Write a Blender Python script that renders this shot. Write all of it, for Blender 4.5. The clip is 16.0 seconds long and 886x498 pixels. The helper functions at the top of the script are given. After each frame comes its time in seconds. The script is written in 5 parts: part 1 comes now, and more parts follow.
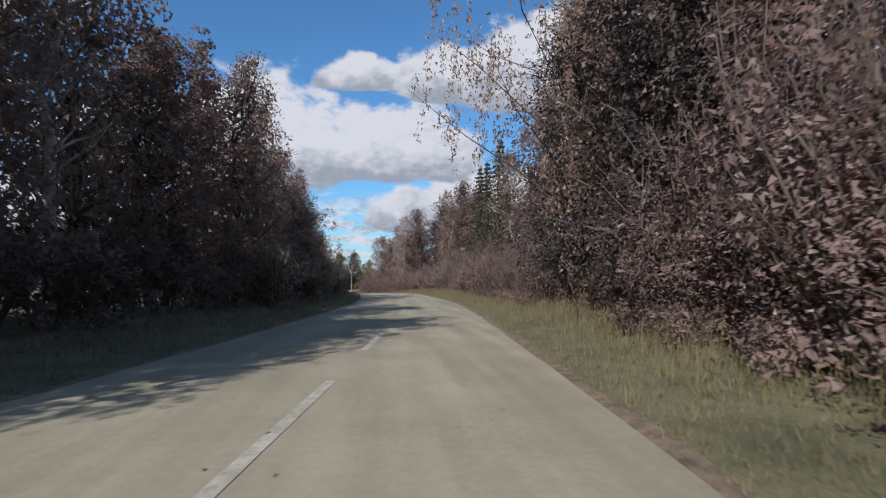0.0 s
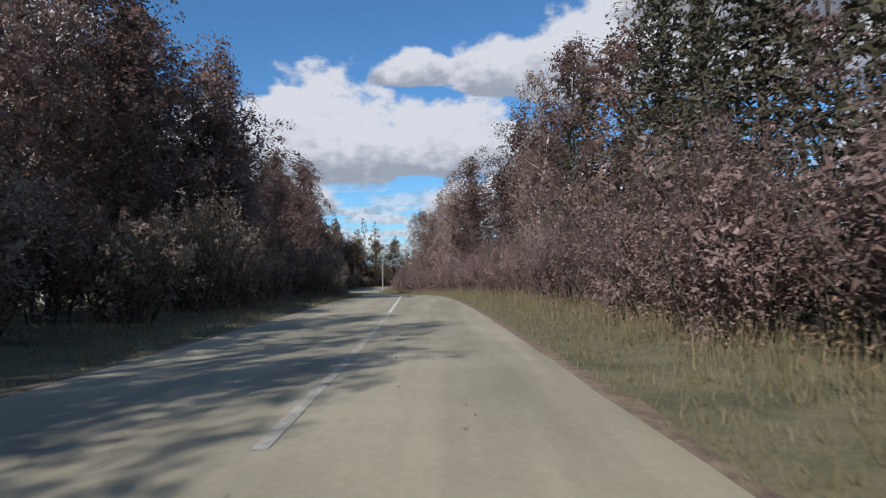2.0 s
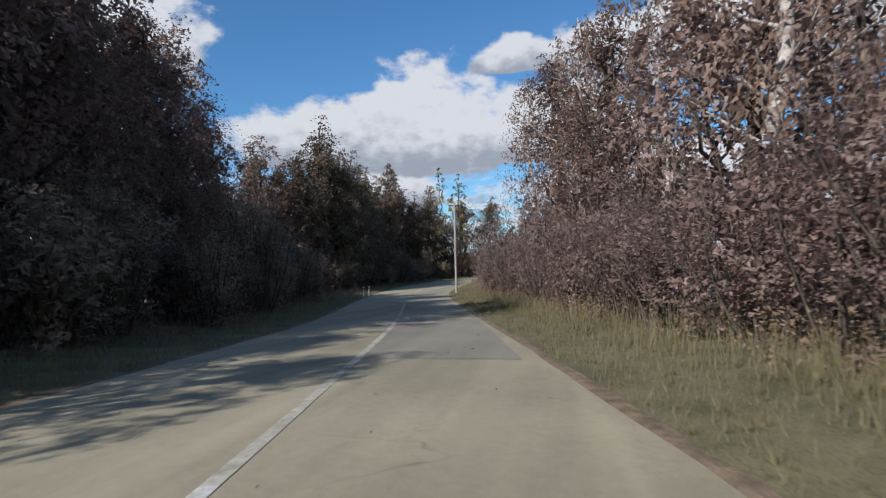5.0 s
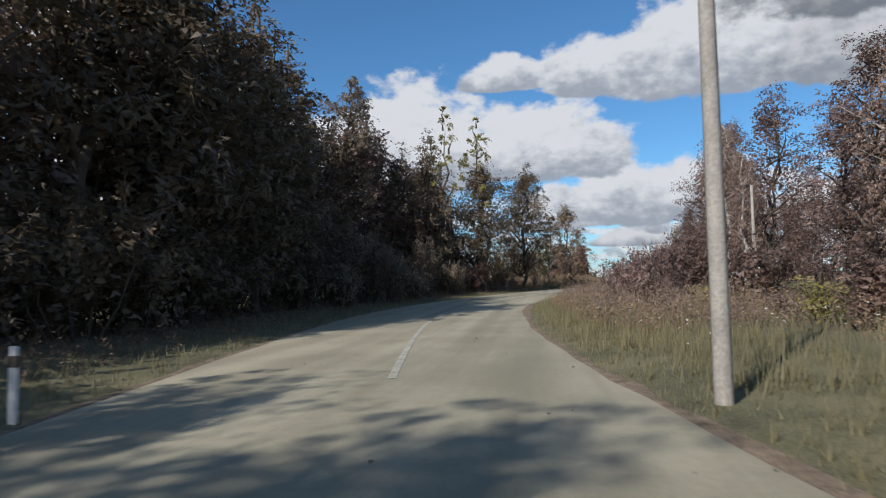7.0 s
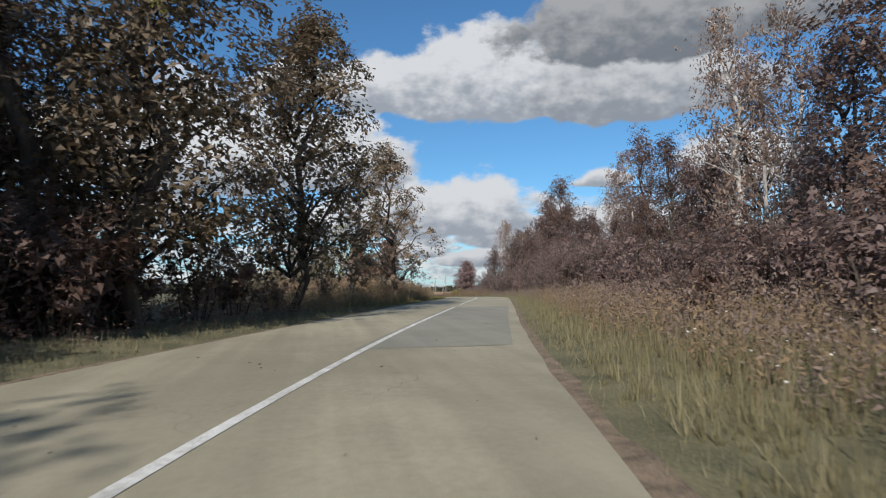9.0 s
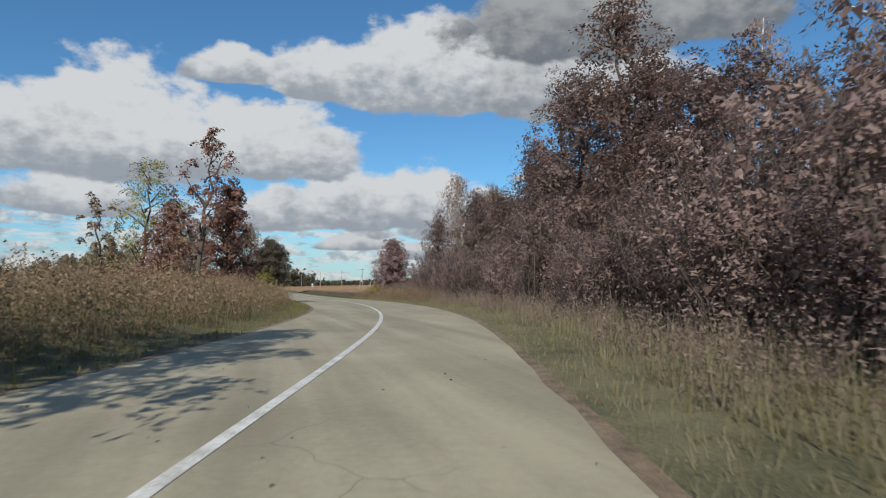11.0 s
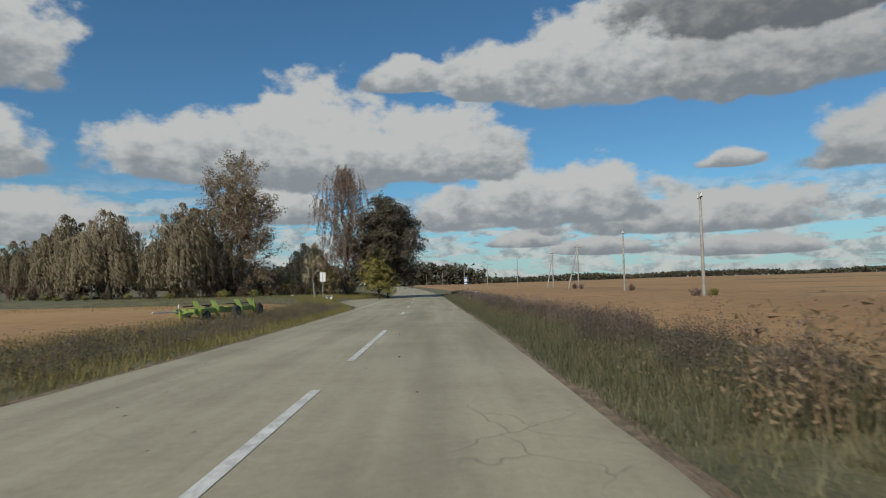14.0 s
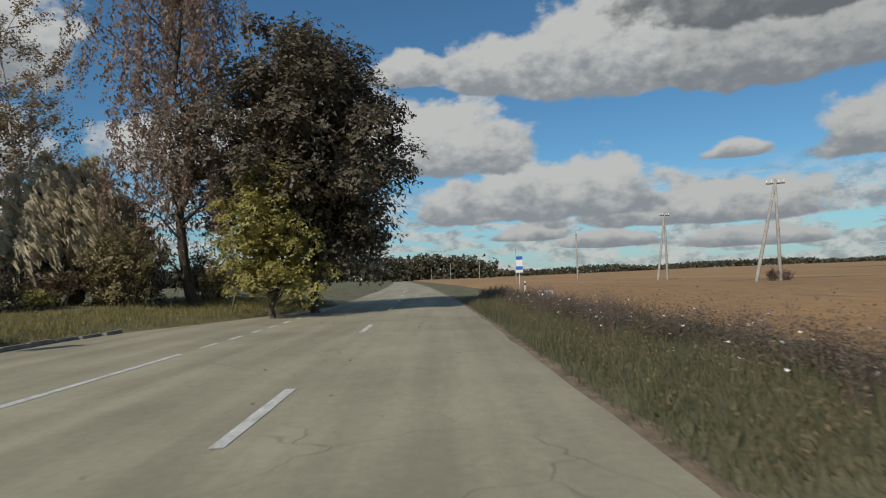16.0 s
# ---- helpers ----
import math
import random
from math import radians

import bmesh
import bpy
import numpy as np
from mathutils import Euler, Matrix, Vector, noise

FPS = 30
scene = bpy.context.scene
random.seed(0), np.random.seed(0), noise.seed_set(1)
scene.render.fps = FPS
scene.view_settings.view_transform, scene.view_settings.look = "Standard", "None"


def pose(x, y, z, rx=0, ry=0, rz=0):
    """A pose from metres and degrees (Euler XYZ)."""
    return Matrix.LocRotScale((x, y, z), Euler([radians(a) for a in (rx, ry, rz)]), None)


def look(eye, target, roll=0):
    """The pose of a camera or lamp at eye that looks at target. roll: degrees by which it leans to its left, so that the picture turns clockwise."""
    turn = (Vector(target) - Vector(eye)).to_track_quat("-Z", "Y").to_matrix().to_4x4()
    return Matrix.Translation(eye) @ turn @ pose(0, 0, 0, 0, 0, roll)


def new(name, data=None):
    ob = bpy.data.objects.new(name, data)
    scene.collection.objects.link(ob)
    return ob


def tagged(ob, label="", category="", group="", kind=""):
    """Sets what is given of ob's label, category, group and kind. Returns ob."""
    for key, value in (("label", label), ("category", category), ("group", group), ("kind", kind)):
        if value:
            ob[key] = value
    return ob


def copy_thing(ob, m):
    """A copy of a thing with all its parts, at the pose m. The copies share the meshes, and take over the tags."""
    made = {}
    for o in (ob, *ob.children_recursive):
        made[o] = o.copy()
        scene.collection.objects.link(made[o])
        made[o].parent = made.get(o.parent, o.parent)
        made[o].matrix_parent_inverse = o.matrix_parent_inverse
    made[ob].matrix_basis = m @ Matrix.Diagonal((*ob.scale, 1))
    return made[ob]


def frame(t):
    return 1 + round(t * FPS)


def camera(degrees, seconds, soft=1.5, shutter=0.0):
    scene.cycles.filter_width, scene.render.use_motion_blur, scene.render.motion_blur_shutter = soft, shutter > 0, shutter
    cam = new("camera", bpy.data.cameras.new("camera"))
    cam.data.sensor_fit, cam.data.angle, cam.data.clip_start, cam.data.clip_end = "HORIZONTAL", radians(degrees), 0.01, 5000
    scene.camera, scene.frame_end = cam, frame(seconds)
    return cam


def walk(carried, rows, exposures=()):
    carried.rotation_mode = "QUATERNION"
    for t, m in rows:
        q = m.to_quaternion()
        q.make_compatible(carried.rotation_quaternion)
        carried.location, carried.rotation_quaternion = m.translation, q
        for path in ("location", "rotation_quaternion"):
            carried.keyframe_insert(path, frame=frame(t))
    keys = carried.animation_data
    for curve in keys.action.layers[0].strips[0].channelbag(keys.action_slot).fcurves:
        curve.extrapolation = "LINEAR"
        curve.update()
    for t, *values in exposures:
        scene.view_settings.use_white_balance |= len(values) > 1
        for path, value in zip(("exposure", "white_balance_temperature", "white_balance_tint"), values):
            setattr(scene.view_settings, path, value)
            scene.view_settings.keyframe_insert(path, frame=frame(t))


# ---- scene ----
# camera and its way along the road
cam = camera(71.6, 16.0, soft=1.1, shutter=0.07)
ROWS = [
    (0, pose(0.00, 0.00, 1.40, 93.20, 0.00, -5.20)),
    (0.5, pose(0.92, 12.72, 1.40, 93.22, -0.47, -4.58)),
    (1, pose(1.81, 25.43, 1.40, 92.63, -0.54, -3.46)),
    (1.5, pose(2.55, 38.16, 1.40, 92.65, -0.21, -1.74)),
    (2, pose(2.83, 50.91, 1.40, 92.67, 0.32, 0.09)),
    (2.5, pose(2.72, 63.66, 1.40, 93.23, 0.34, 1.47)),
    (3, pose(2.42, 76.40, 1.39, 93.49, 1.68, 1.98)),
    (3.5, pose(1.88, 89.14, 1.33, 92.64, 2.03, 2.74)),
    (4, pose(1.27, 101.87, 1.19, 92.13, 2.19, 4.54)),
    (4.5, pose(0.15, 114.55, 0.97, 92.70, 2.43, 7.45)),
    (5, pose(-1.64, 126.99, 0.68, 91.74, 1.48, 9.93)),
    (5.5, pose(-4.19, 139.34, 0.37, 93.26, 0.93, 12.24)),
    (6, pose(-7.10, 151.62, 0.09, 93.28, 0.97, 13.75)),
    (6.5, pose(-10.09, 163.88, -0.11, 93.30, 1.02, 12.75)),
    (7, pose(-12.53, 176.26, -0.27, 93.32, 1.07, 8.76)),
    (7.5, pose(-14.04, 188.78, -0.39, 93.34, 0.21, 4.27)),
    (8, pose(-14.73, 201.37, -0.43, 92.83, 3.51, -0.05)),
    (8.5, pose(-14.63, 213.96, -0.37, 92.66, 1.70, -4.54)),
    (9, pose(-13.26, 226.35, -0.21, 93.96, 0.79, -11.28)),
    (9.5, pose(-10.44, 238.52, -0.02, 93.18, 0.22, -14.82)),
    (10, pose(-6.99, 250.52, 0.14, 93.20, 0.25, -17.06)),
    (10.5, pose(-3.27, 262.43, 0.27, 93.22, 0.28, -17.69)),
    (11, pose(0.45, 274.35, 0.37, 93.24, 0.30, -16.63)),
    (11.5, pose(3.89, 286.55, 0.42, 93.06, -0.37, -14.07)),
    (12, pose(6.79, 299.08, 0.41, 93.25, -0.78, -8.38)),
    (12.5, pose(8.52, 311.82, 0.35, 93.26, -0.57, -3.70)),
    (13, pose(9.26, 324.69, 0.26, 92.60, -0.16, -1.71)),
    (13.5, pose(9.56, 337.63, 0.12, 92.48, 0.48, -0.95)),
    (14, pose(9.69, 350.63, -0.03, 93.18, 1.23, -0.57)),
    (14.5, pose(9.75, 363.69, -0.15, 93.05, 1.73, 0.26)),
    (15, pose(9.35, 376.80, -0.25, 93.17, 1.10, 0.01)),
    (15.5, pose(9.19, 389.98, -0.34, 93.23, 1.10, -0.19)),
    (16, pose(9.29, 403.22, -0.40, 92.69, 1.91, -0.05)),
]
EXPOSURES = [(0, -0.02, 6150, 16), (5, 0.0, 6180, 15), (8, -0.02, 6350, 13), (11.5, -0.17, 6450, 10), (13, -0.37, 6520, 8), (14, -0.48, 6620, 8), (16, -0.48, 6700, 9)]
walk(cam, ROWS, EXPOSURES)

# ---------------------------------------------------------------- world, sun
SUN_EL, SUN_AZ = 35.0, -151.0          # degrees; azimuth clockwise from +y

sun = new("sun", bpy.data.lights.new("sun", "SUN"))
sun.data.energy, sun.data.angle, sun.data.color = 5.0, radians(0.55), (1.0, 0.95, 0.87)
ce, se = math.cos(radians(SUN_EL)), math.sin(radians(SUN_EL))
SUN_DIR = Vector((math.sin(radians(SUN_AZ)) * ce, math.cos(radians(SUN_AZ)) * ce, se))
sun.matrix_basis = look(SUN_DIR * 200, (0, 0, 0))


class Nodes:
    """Short hand for wiring node trees."""

    def __init__(self, tree):
        self.tree = tree
        self.tree.nodes.clear()

    def add(self, kind, **values):
        node = self.tree.nodes.new(kind)
        for key, value in values.items():
            if key in node.inputs:
                node.inputs[key].default_value = value
        return node

    def link(self, a, b):
        self.tree.links.new(a, b)

    def put(self, socket, value):
        if isinstance(value, (int, float, tuple)):
            socket.default_value = value
        else:
            self.tree.links.new(value, socket)

    def math(self, op, a, b=0.0, c=None):
        node = self.tree.nodes.new("ShaderNodeMath")
        node.operation = op
        self.put(node.inputs[0], a)
        self.put(node.inputs[1], b)
        if c is not None:
            self.put(node.inputs[2], c)
        return node.outputs[0]

    def ramp(self, value, low, high, to_low=0.0, to_high=1.0):
        node = self.tree.nodes.new("ShaderNodeMapRange")
        node.interpolation_type = "SMOOTHSTEP"
        for n, v in enumerate((value, low, high, to_low, to_high)):
            self.put(node.inputs[n], v)
        return node.outputs[0]

    def mix(self, factor, a, b):
        node = self.tree.nodes.new("ShaderNodeMix")
        node.data_type = "RGBA"
        self.put(node.inputs["Factor"], factor)
        self.put(node.inputs[6], a)
        self.put(node.inputs[7], b)
        return node.outputs[2]

    def noise(self, vector, scale, detail=4.0, rough=0.55):
        node = self.tree.nodes.new("ShaderNodeTexNoise")
        if vector is not None:
            self.link(vector, node.inputs["Vector"])
        node.inputs["Scale"].default_value = scale
        node.inputs["Detail"].default_value = detail
        node.inputs["Roughness"].default_value = rough
        return node.outputs["Fac"]


def build_world():
    world = bpy.data.worlds.new("sky")
    scene.world = world
    world.use_nodes = True
    n = Nodes(world.node_tree)
    sky = n.tree.nodes.new("ShaderNodeTexSky")
    sky.sky_type, sky.sun_disc = "NISHITA", False
    sky.sun_elevation, sky.sun_rotation = radians(SUN_EL), radians(SUN_AZ % 360)
    sky.air_density, sky.dust_density, sky.ozone_density = 1.0, 0.3, 1.5
    dim = n.tree.nodes.new("ShaderNodeVectorMath")
    dim.operation = "MULTIPLY"
    n.link(sky.outputs[0], dim.inputs[0])
    dim.inputs[1].default_value = (0.056, 0.097, 0.121)
    colour = dim.outputs[0]
    where = n.tree.nodes.new("ShaderNodeTexCoord").outputs["Generated"]
    xyz = n.tree.nodes.new("ShaderNodeSeparateXYZ")
    n.link(where, xyz.inputs[0])
    az = n.math("MULTIPLY", n.math("ARCTAN2", xyz.outputs[0], xyz.outputs[1]), 180 / math.pi)
    el = n.math("MULTIPLY", n.math("ARCSINE", xyz.outputs[2]), 180 / math.pi)
    flat = n.tree.nodes.new("ShaderNodeCombineXYZ")
    n.link(az, flat.inputs[0])
    n.link(n.math("MULTIPLY", el, 1.5), flat.inputs[1])
    billow = n.noise(flat.outputs[0], 0.22, 5.5, 0.56)
    puff = n.noise(flat.outputs[0], 0.30, 3.0, 0.5)
    fine = n.noise(flat.outputs[0], 0.6, 5.0, 0.6)
    # thin bands of far cloud near the horizon
    low = n.tree.nodes.new("ShaderNodeCombineXYZ")
    n.link(n.math("MULTIPLY", az, 0.16), low.inputs[0])
    n.link(n.math("MULTIPLY", el, 0.95), low.inputs[1])
    band = n.noise(low.outputs[0], 1.0, 6.0, 0.6)
    band = n.math("MULTIPLY", n.ramp(band, 0.43, 0.52), n.ramp(el, 10.0, 5.5))
    colour = n.mix(n.ramp(el, 7.0, 0.0, 0.0, 0.5), colour, (0.48, 0.60, 0.70, 1))
    colour = n.mix(n.math("MULTIPLY", band, 0.8), colour, n.mix(n.ramp(fine, 0.35, 0.6), (0.36, 0.40, 0.44, 1), (0.74, 0.75, 0.74, 1)))
    # broken cloud added out of view, overhead and behind, to lift the shadows
    heap = n.noise(where, 2.6, 6.0, 0.55)
    away = n.math("MAXIMUM", n.ramp(n.math("ABSOLUTE", az), 46.0, 60.0), n.ramp(el, 30.0, 38.0))
    cover = n.math("MULTIPLY", n.ramp(heap, 0.54, 0.62), n.math("MULTIPLY", away, n.ramp(el, 0.0, 4.0)))
    colour = n.mix(cover, colour, n.mix(n.ramp(heap, 0.5, 0.7), (0.62, 0.64, 0.64, 1), (0.40, 0.43, 0.46, 1)))
    clouds = [  # azimuth, base, half width, height, all in degrees, and brightness
        (15, 2.6, 5, 1.5, 0.92), (27, 2.2, 6, 1.6, 0.9), (8, 3.4, 4, 1.3, 0.92), (23, 4.6, 13, 3.2, 0.95), (-34, 4.4, 9, 4.2, 0.95), (-14.5, 6.4, 5, 3.6, 1.0), (3, 5.6, 6, 3.6, 1.0),
        (11, 6.2, 11, 5.2, 1.0), (26, 9.6, 3, 1.6, 1.0), (37, 9.2, 6, 4.6, 0.92),
        (-20.5, 10.2, 9.5, 5.2, 1.0), (-11.5, 10.4, 9.5, 8.6, 1.0), (0.0, 10.8, 9.5, 6.4, 1.0), (-6, 10.4, 13, 4.5, 1.0),
        (-2.5, 18.0, 5, 2.6, 1.0), (8, 17.6, 9, 4.6, 1.0), (17, 17.2, 12, 7.4, 1.0), (30, 16.4, 11, 7.5, 0.84),
        (33, 21.5, 16, 8.0, 0.56), (-38, 17, 8, 8.5, 1.0), (-38, 9.8, 6.5, 6.0, 1.0),
    ]
    for a, base, half, height, bright in clouds:
        u = n.math("DIVIDE", n.math("SUBTRACT", az, float(a)), float(half))
        v = n.math("DIVIDE", n.math("SUBTRACT", el, float(base)), float(height))
        below = n.math("MULTIPLY", n.math("MINIMUM", v, 0.0), 4.0)
        v2 = n.math("ADD", n.math("MAXIMUM", v, 0.0), below)
        far = n.math("SQRT", n.math("ADD", n.math("MULTIPLY", u, u), n.math("MULTIPLY", v2, v2)))
        rough = n.math("MULTIPLY_ADD", n.math("SUBTRACT", billow, 0.5), 1.25, n.math("SUBTRACT", 1.02, far))
        mask = n.ramp(rough, -0.02, 0.22)
        lump = n.math("MULTIPLY_ADD", n.math("SUBTRACT", puff, 0.5), 0.9, n.math("MULTIPLY", n.math("SUBTRACT", fine, 0.5), 0.7))
        shade = n.ramp(n.math("ADD", lump, v), -0.22, 0.52)
        body = n.mix(shade, (0.330 * bright, 0.372 * bright, 0.420 * bright, 1), (0.685 * bright, 0.71 * bright, 0.72 * bright, 1))
        colour = n.mix(mask, colour, body)
    back = n.add("ShaderNodeBackground")
    n.link(colour, back.inputs["Color"])
    back.inputs["Strength"].default_value = 1.0
    out = n.add("ShaderNodeOutputWorld")
    n.link(back.outputs[0], out.inputs[0])


build_world()


# ---------------------------------------------------------------- materials
def surface(name, low, high, scale=3.0, rough=0.8, bump=0.0, bump_scale=40.0, metal=0.0, fine=None, stretch=None):
    """A surface that wanders between two colours at two scales, with relief."""
    mat = bpy.data.materials.new(name)
    mat.use_nodes = True
    n = Nodes(mat.node_tree)
    co = n.tree.nodes.new("ShaderNodeTexCoord").outputs["Object"]
    if stretch:
        m = n.tree.nodes.new("ShaderNodeMapping")
        m.inputs["Scale"].default_value = stretch
        n.link(co, m.inputs[0])
        co = m.outputs[0]
    big = n.noise(co, scale, 5.0, 0.6)
    small = n.noise(co, scale * 14 if fine is None else fine, 3.0, 0.6)
    both = n.math("MULTIPLY_ADD", small, 0.45, n.math("MULTIPLY", big, 0.55))
    colour = n.mix(n.ramp(both, 0.32, 0.68), (*low, 1), (*high, 1))
    bsdf = n.add("ShaderNodeBsdfPrincipled", Roughness=rough, Metallic=metal)
    n.link(colour, bsdf.inputs["Base Color"])
    if bump:
        b = n.tree.nodes.new("ShaderNodeBump")
        b.inputs["Strength"].default_value = bump
        b.inputs["Distance"].default_value = 0.02
        n.link(n.noise(co, bump_scale, 4.0), b.inputs["Height"])
        n.link(b.outputs[0], bsdf.inputs["Normal"])
    out = n.add("ShaderNodeOutputMaterial")
    n.link(bsdf.outputs[0], out.inputs[0])
    return mat


def leafage(name, colours, rough=0.6, through_light=0.28):
    """Leaves: each leaf and each plant takes its own tone; some light comes through the blade."""
    mat = bpy.data.materials.new(name)
    mat.use_nodes = True
    n = Nodes(mat.node_tree)
    geo = n.tree.nodes.new("ShaderNodeNewGeometry")
    info = n.tree.nodes.new("ShaderNodeObjectInfo")
    co = n.tree.nodes.new("ShaderNodeTexCoord").outputs["Object"]
    tone = n.math("MULTIPLY_ADD", geo.outputs["Random Per Island"], 0.28, n.math("MULTIPLY", n.noise(co, 0.8, 3.0), 0.6))
    tone = n.math("MULTIPLY_ADD", info.outputs["Random"], 0.35, n.math("SUBTRACT", tone, 0.13))
    ramp = n.tree.nodes.new("ShaderNodeValToRGB")
    for k, c in enumerate(colours):
        e = ramp.color_ramp.elements[k] if k < 2 else ramp.color_ramp.elements.new(1.0)
        e.color = (*c, 1)
    for k, e in enumerate(ramp.color_ramp.elements):
        e.position = k / (len(colours) - 1)
    n.link(tone, ramp.inputs[0])
    bsdf = n.add("ShaderNodeBsdfPrincipled", Roughness=rough)
    n.link(ramp.outputs[0], bsdf.inputs["Base Color"])
    lit = n.add("ShaderNodeBsdfTranslucent")
    n.link(ramp.outputs[0], lit.inputs["Color"])
    mix = n.tree.nodes.new("ShaderNodeMixShader")
    mix.inputs[0].default_value = through_light
    n.link(bsdf.outputs[0], mix.inputs[1])
    n.link(lit.outputs[0], mix.inputs[2])
    out = n.add("ShaderNodeOutputMaterial")
    n.link(mix.outputs[0], out.inputs[0])
    return mat


def asphalt_material(name, low, high, cracks=0.5):
    mat = bpy.data.materials.new(name)
    mat.use_nodes = True
    n = Nodes(mat.node_tree)
    co = n.tree.nodes.new("ShaderNodeTexCoord").outputs["Object"]
    along = n.tree.nodes.new("ShaderNodeMapping")
    along.inputs["Scale"].default_value = (1.0, 0.06, 1.0)
    n.link(co, along.inputs[0])
    streak = n.noise(along.outputs[0], 1.3, 4.0)
    blot = n.noise(co, 0.35, 5.0, 0.6)
    grain = n.noise(co, 55.0, 3.0, 0.7)
    tone = n.math("MULTIPLY_ADD", streak, 0.4, n.math("MULTIPLY", blot, 0.35))
    tone = n.math("MULTIPLY_ADD", grain, 0.18, tone)
    tone = n.math("MULTIPLY_ADD", n.noise(co, 9.0, 4.0, 0.75), 0.22, n.math("SUBTRACT", tone, 0.075))
    colour = n.mix(n.ramp(tone, 0.34, 0.66), (*low, 1), (*high, 1))
    warp = n.tree.nodes.new("ShaderNodeVectorMath")
    warp.operation = "MULTIPLY_ADD"
    wn = n.tree.nodes.new("ShaderNodeTexNoise")
    wn.inputs["Scale"].default_value = 1.1
    n.link(co, wn.inputs["Vector"])
    n.link(wn.outputs["Color"], warp.inputs[0])
    warp.inputs[1].default_value = (0.9, 0.9, 0.9)
    n.link(co, warp.inputs[2])
    cell = n.tree.nodes.new("ShaderNodeTexVoronoi")
    cell.feature = "DISTANCE_TO_EDGE"
    cell.inputs["Scale"].default_value = 0.55
    n.link(warp.outputs[0], cell.inputs["Vector"])
    crack = n.ramp(cell.outputs["Distance"], 0.0, 0.009, 1.0, 0.0)
    crack = n.math("MULTIPLY", crack, n.ramp(n.noise(co, 0.22, 3.0), 0.56, 0.66, 0.0, cracks))
    colour = n.mix(crack, colour, (0.06, 0.058, 0.052, 1))
    speck = n.tree.nodes.new("ShaderNodeTexVoronoi")
    speck.inputs["Scale"].default_value = 1.7
    n.link(warp.outputs[0], speck.inputs["Vector"])
    dot = n.math("MULTIPLY", n.ramp(speck.outputs["Distance"], 0.03, 0.09, 1.0, 0.0), n.ramp(n.noise(co, 0.9, 2.0), 0.5, 0.6))
    colour = n.mix(n.math("MULTIPLY", dot, 0.55), colour, (0.09, 0.086, 0.075, 1))
    lanes = n.tree.nodes.new("ShaderNodeMapping")
    lanes.inputs["Scale"].default_value = (0.45, 0.012, 1.0)
    n.link(co, lanes.inputs[0])
    colour = n.mix(n.ramp(n.noise(lanes.outputs[0], 1.6, 3.0), 0.4, 0.7, 0.0, 0.35), colour, (low[0] * 0.8, low[1] * 0.8, low[2] * 0.8, 1))
    bsdf = n.add("ShaderNodeBsdfPrincipled", Roughness=0.86)
    n.link(colour, bsdf.inputs["Base Color"])
    b = n.tree.nodes.new("ShaderNodeBump")
    b.inputs["Strength"].default_value = 0.35
    b.inputs["Distance"].default_value = 0.008
    n.link(grain, b.inputs["Height"])
    n.link(b.outputs[0], bsdf.inputs["Normal"])
    out = n.add("ShaderNodeOutputMaterial")
    n.link(bsdf.outputs[0], out.inputs[0])
    return mat


ASPHALT = asphalt_material("asphalt", (0.232, 0.208, 0.140), (0.395, 0.355, 0.245), 0.45)
PATCH = asphalt_material("asphalt_patch", (0.190, 0.182, 0.140), (0.285, 0.270, 0.212), 0.1)
PAINT = surface("road_paint", (0.34, 0.33, 0.28), (0.78, 0.77, 0.72), 2.2, 0.6, 0.2, 60, fine=24)
WORN = surface("worn_road_paint", (0.25, 0.23, 0.165), (0.52, 0.50, 0.42), 3.5, 0.75, 0.2, 60, fine=20)
GRAVEL = surface("gravelly_edge", (0.085, 0.062, 0.038), (0.290, 0.215, 0.140), 3.5, 0.95, 1.0, 45, fine=38.0)
EARTH = surface("grassy_ground", (0.055, 0.056, 0.025), (0.190, 0.168, 0.086), 0.7, 0.95, 1.0, 30, fine=24.0)
STUBBLE = surface("stubble_field", (0.236, 0.130, 0.052), (0.390, 0.232, 0.096), 0.05, 0.95, 0.9, 9, fine=3.0, stretch=(1.0, 0.35, 1.0))
GRASS = leafage("grass_blades", [(0.090, 0.088, 0.043), (0.165, 0.153, 0.077), (0.262, 0.233, 0.130), (0.385, 0.335, 0.205)], 0.7, 0.35)
GREEN_GRASS = leafage("dark_green_grass", [(0.062, 0.064, 0.030), (0.102, 0.102, 0.049), (0.155, 0.146, 0.078), (0.262, 0.222, 0.130)], 0.7, 0.35)
WEED_RED = leafage("reddish_weeds", [(0.086, 0.060, 0.049), (0.158, 0.113, 0.092), (0.248, 0.182, 0.150), (0.360, 0.275, 0.230)], 0.8, 0.3)
KERB = surface("dark_concrete", (0.12, 0.115, 0.10), (0.24, 0.225, 0.20), 2.0, 0.9, 0.6, 30)
DRY = leafage("dry_weeds", [(0.121, 0.088, 0.055), (0.209, 0.157, 0.084), (0.308, 0.211, 0.128), (0.396, 0.255, 0.176)], 0.8, 0.3)
WILLOW_LEAF = leafage("grey_willow_leaves", [(0.096, 0.064, 0.057), (0.203, 0.140, 0.120), (0.320, 0.224, 0.191), (0.470, 0.332, 0.284)], 0.5, 0.42)
DARK_LEAF = leafage("dark_leaves", [(0.080, 0.052, 0.044), (0.166, 0.109, 0.086), (0.264, 0.174, 0.135), (0.390, 0.258, 0.199)], 0.5, 0.5)
BIRCH_LEAF = leafage("birch_leaves", [(0.120, 0.084, 0.063), (0.251, 0.180, 0.134), (0.390, 0.280, 0.214), (0.552, 0.394, 0.304)], 0.5, 0.48)
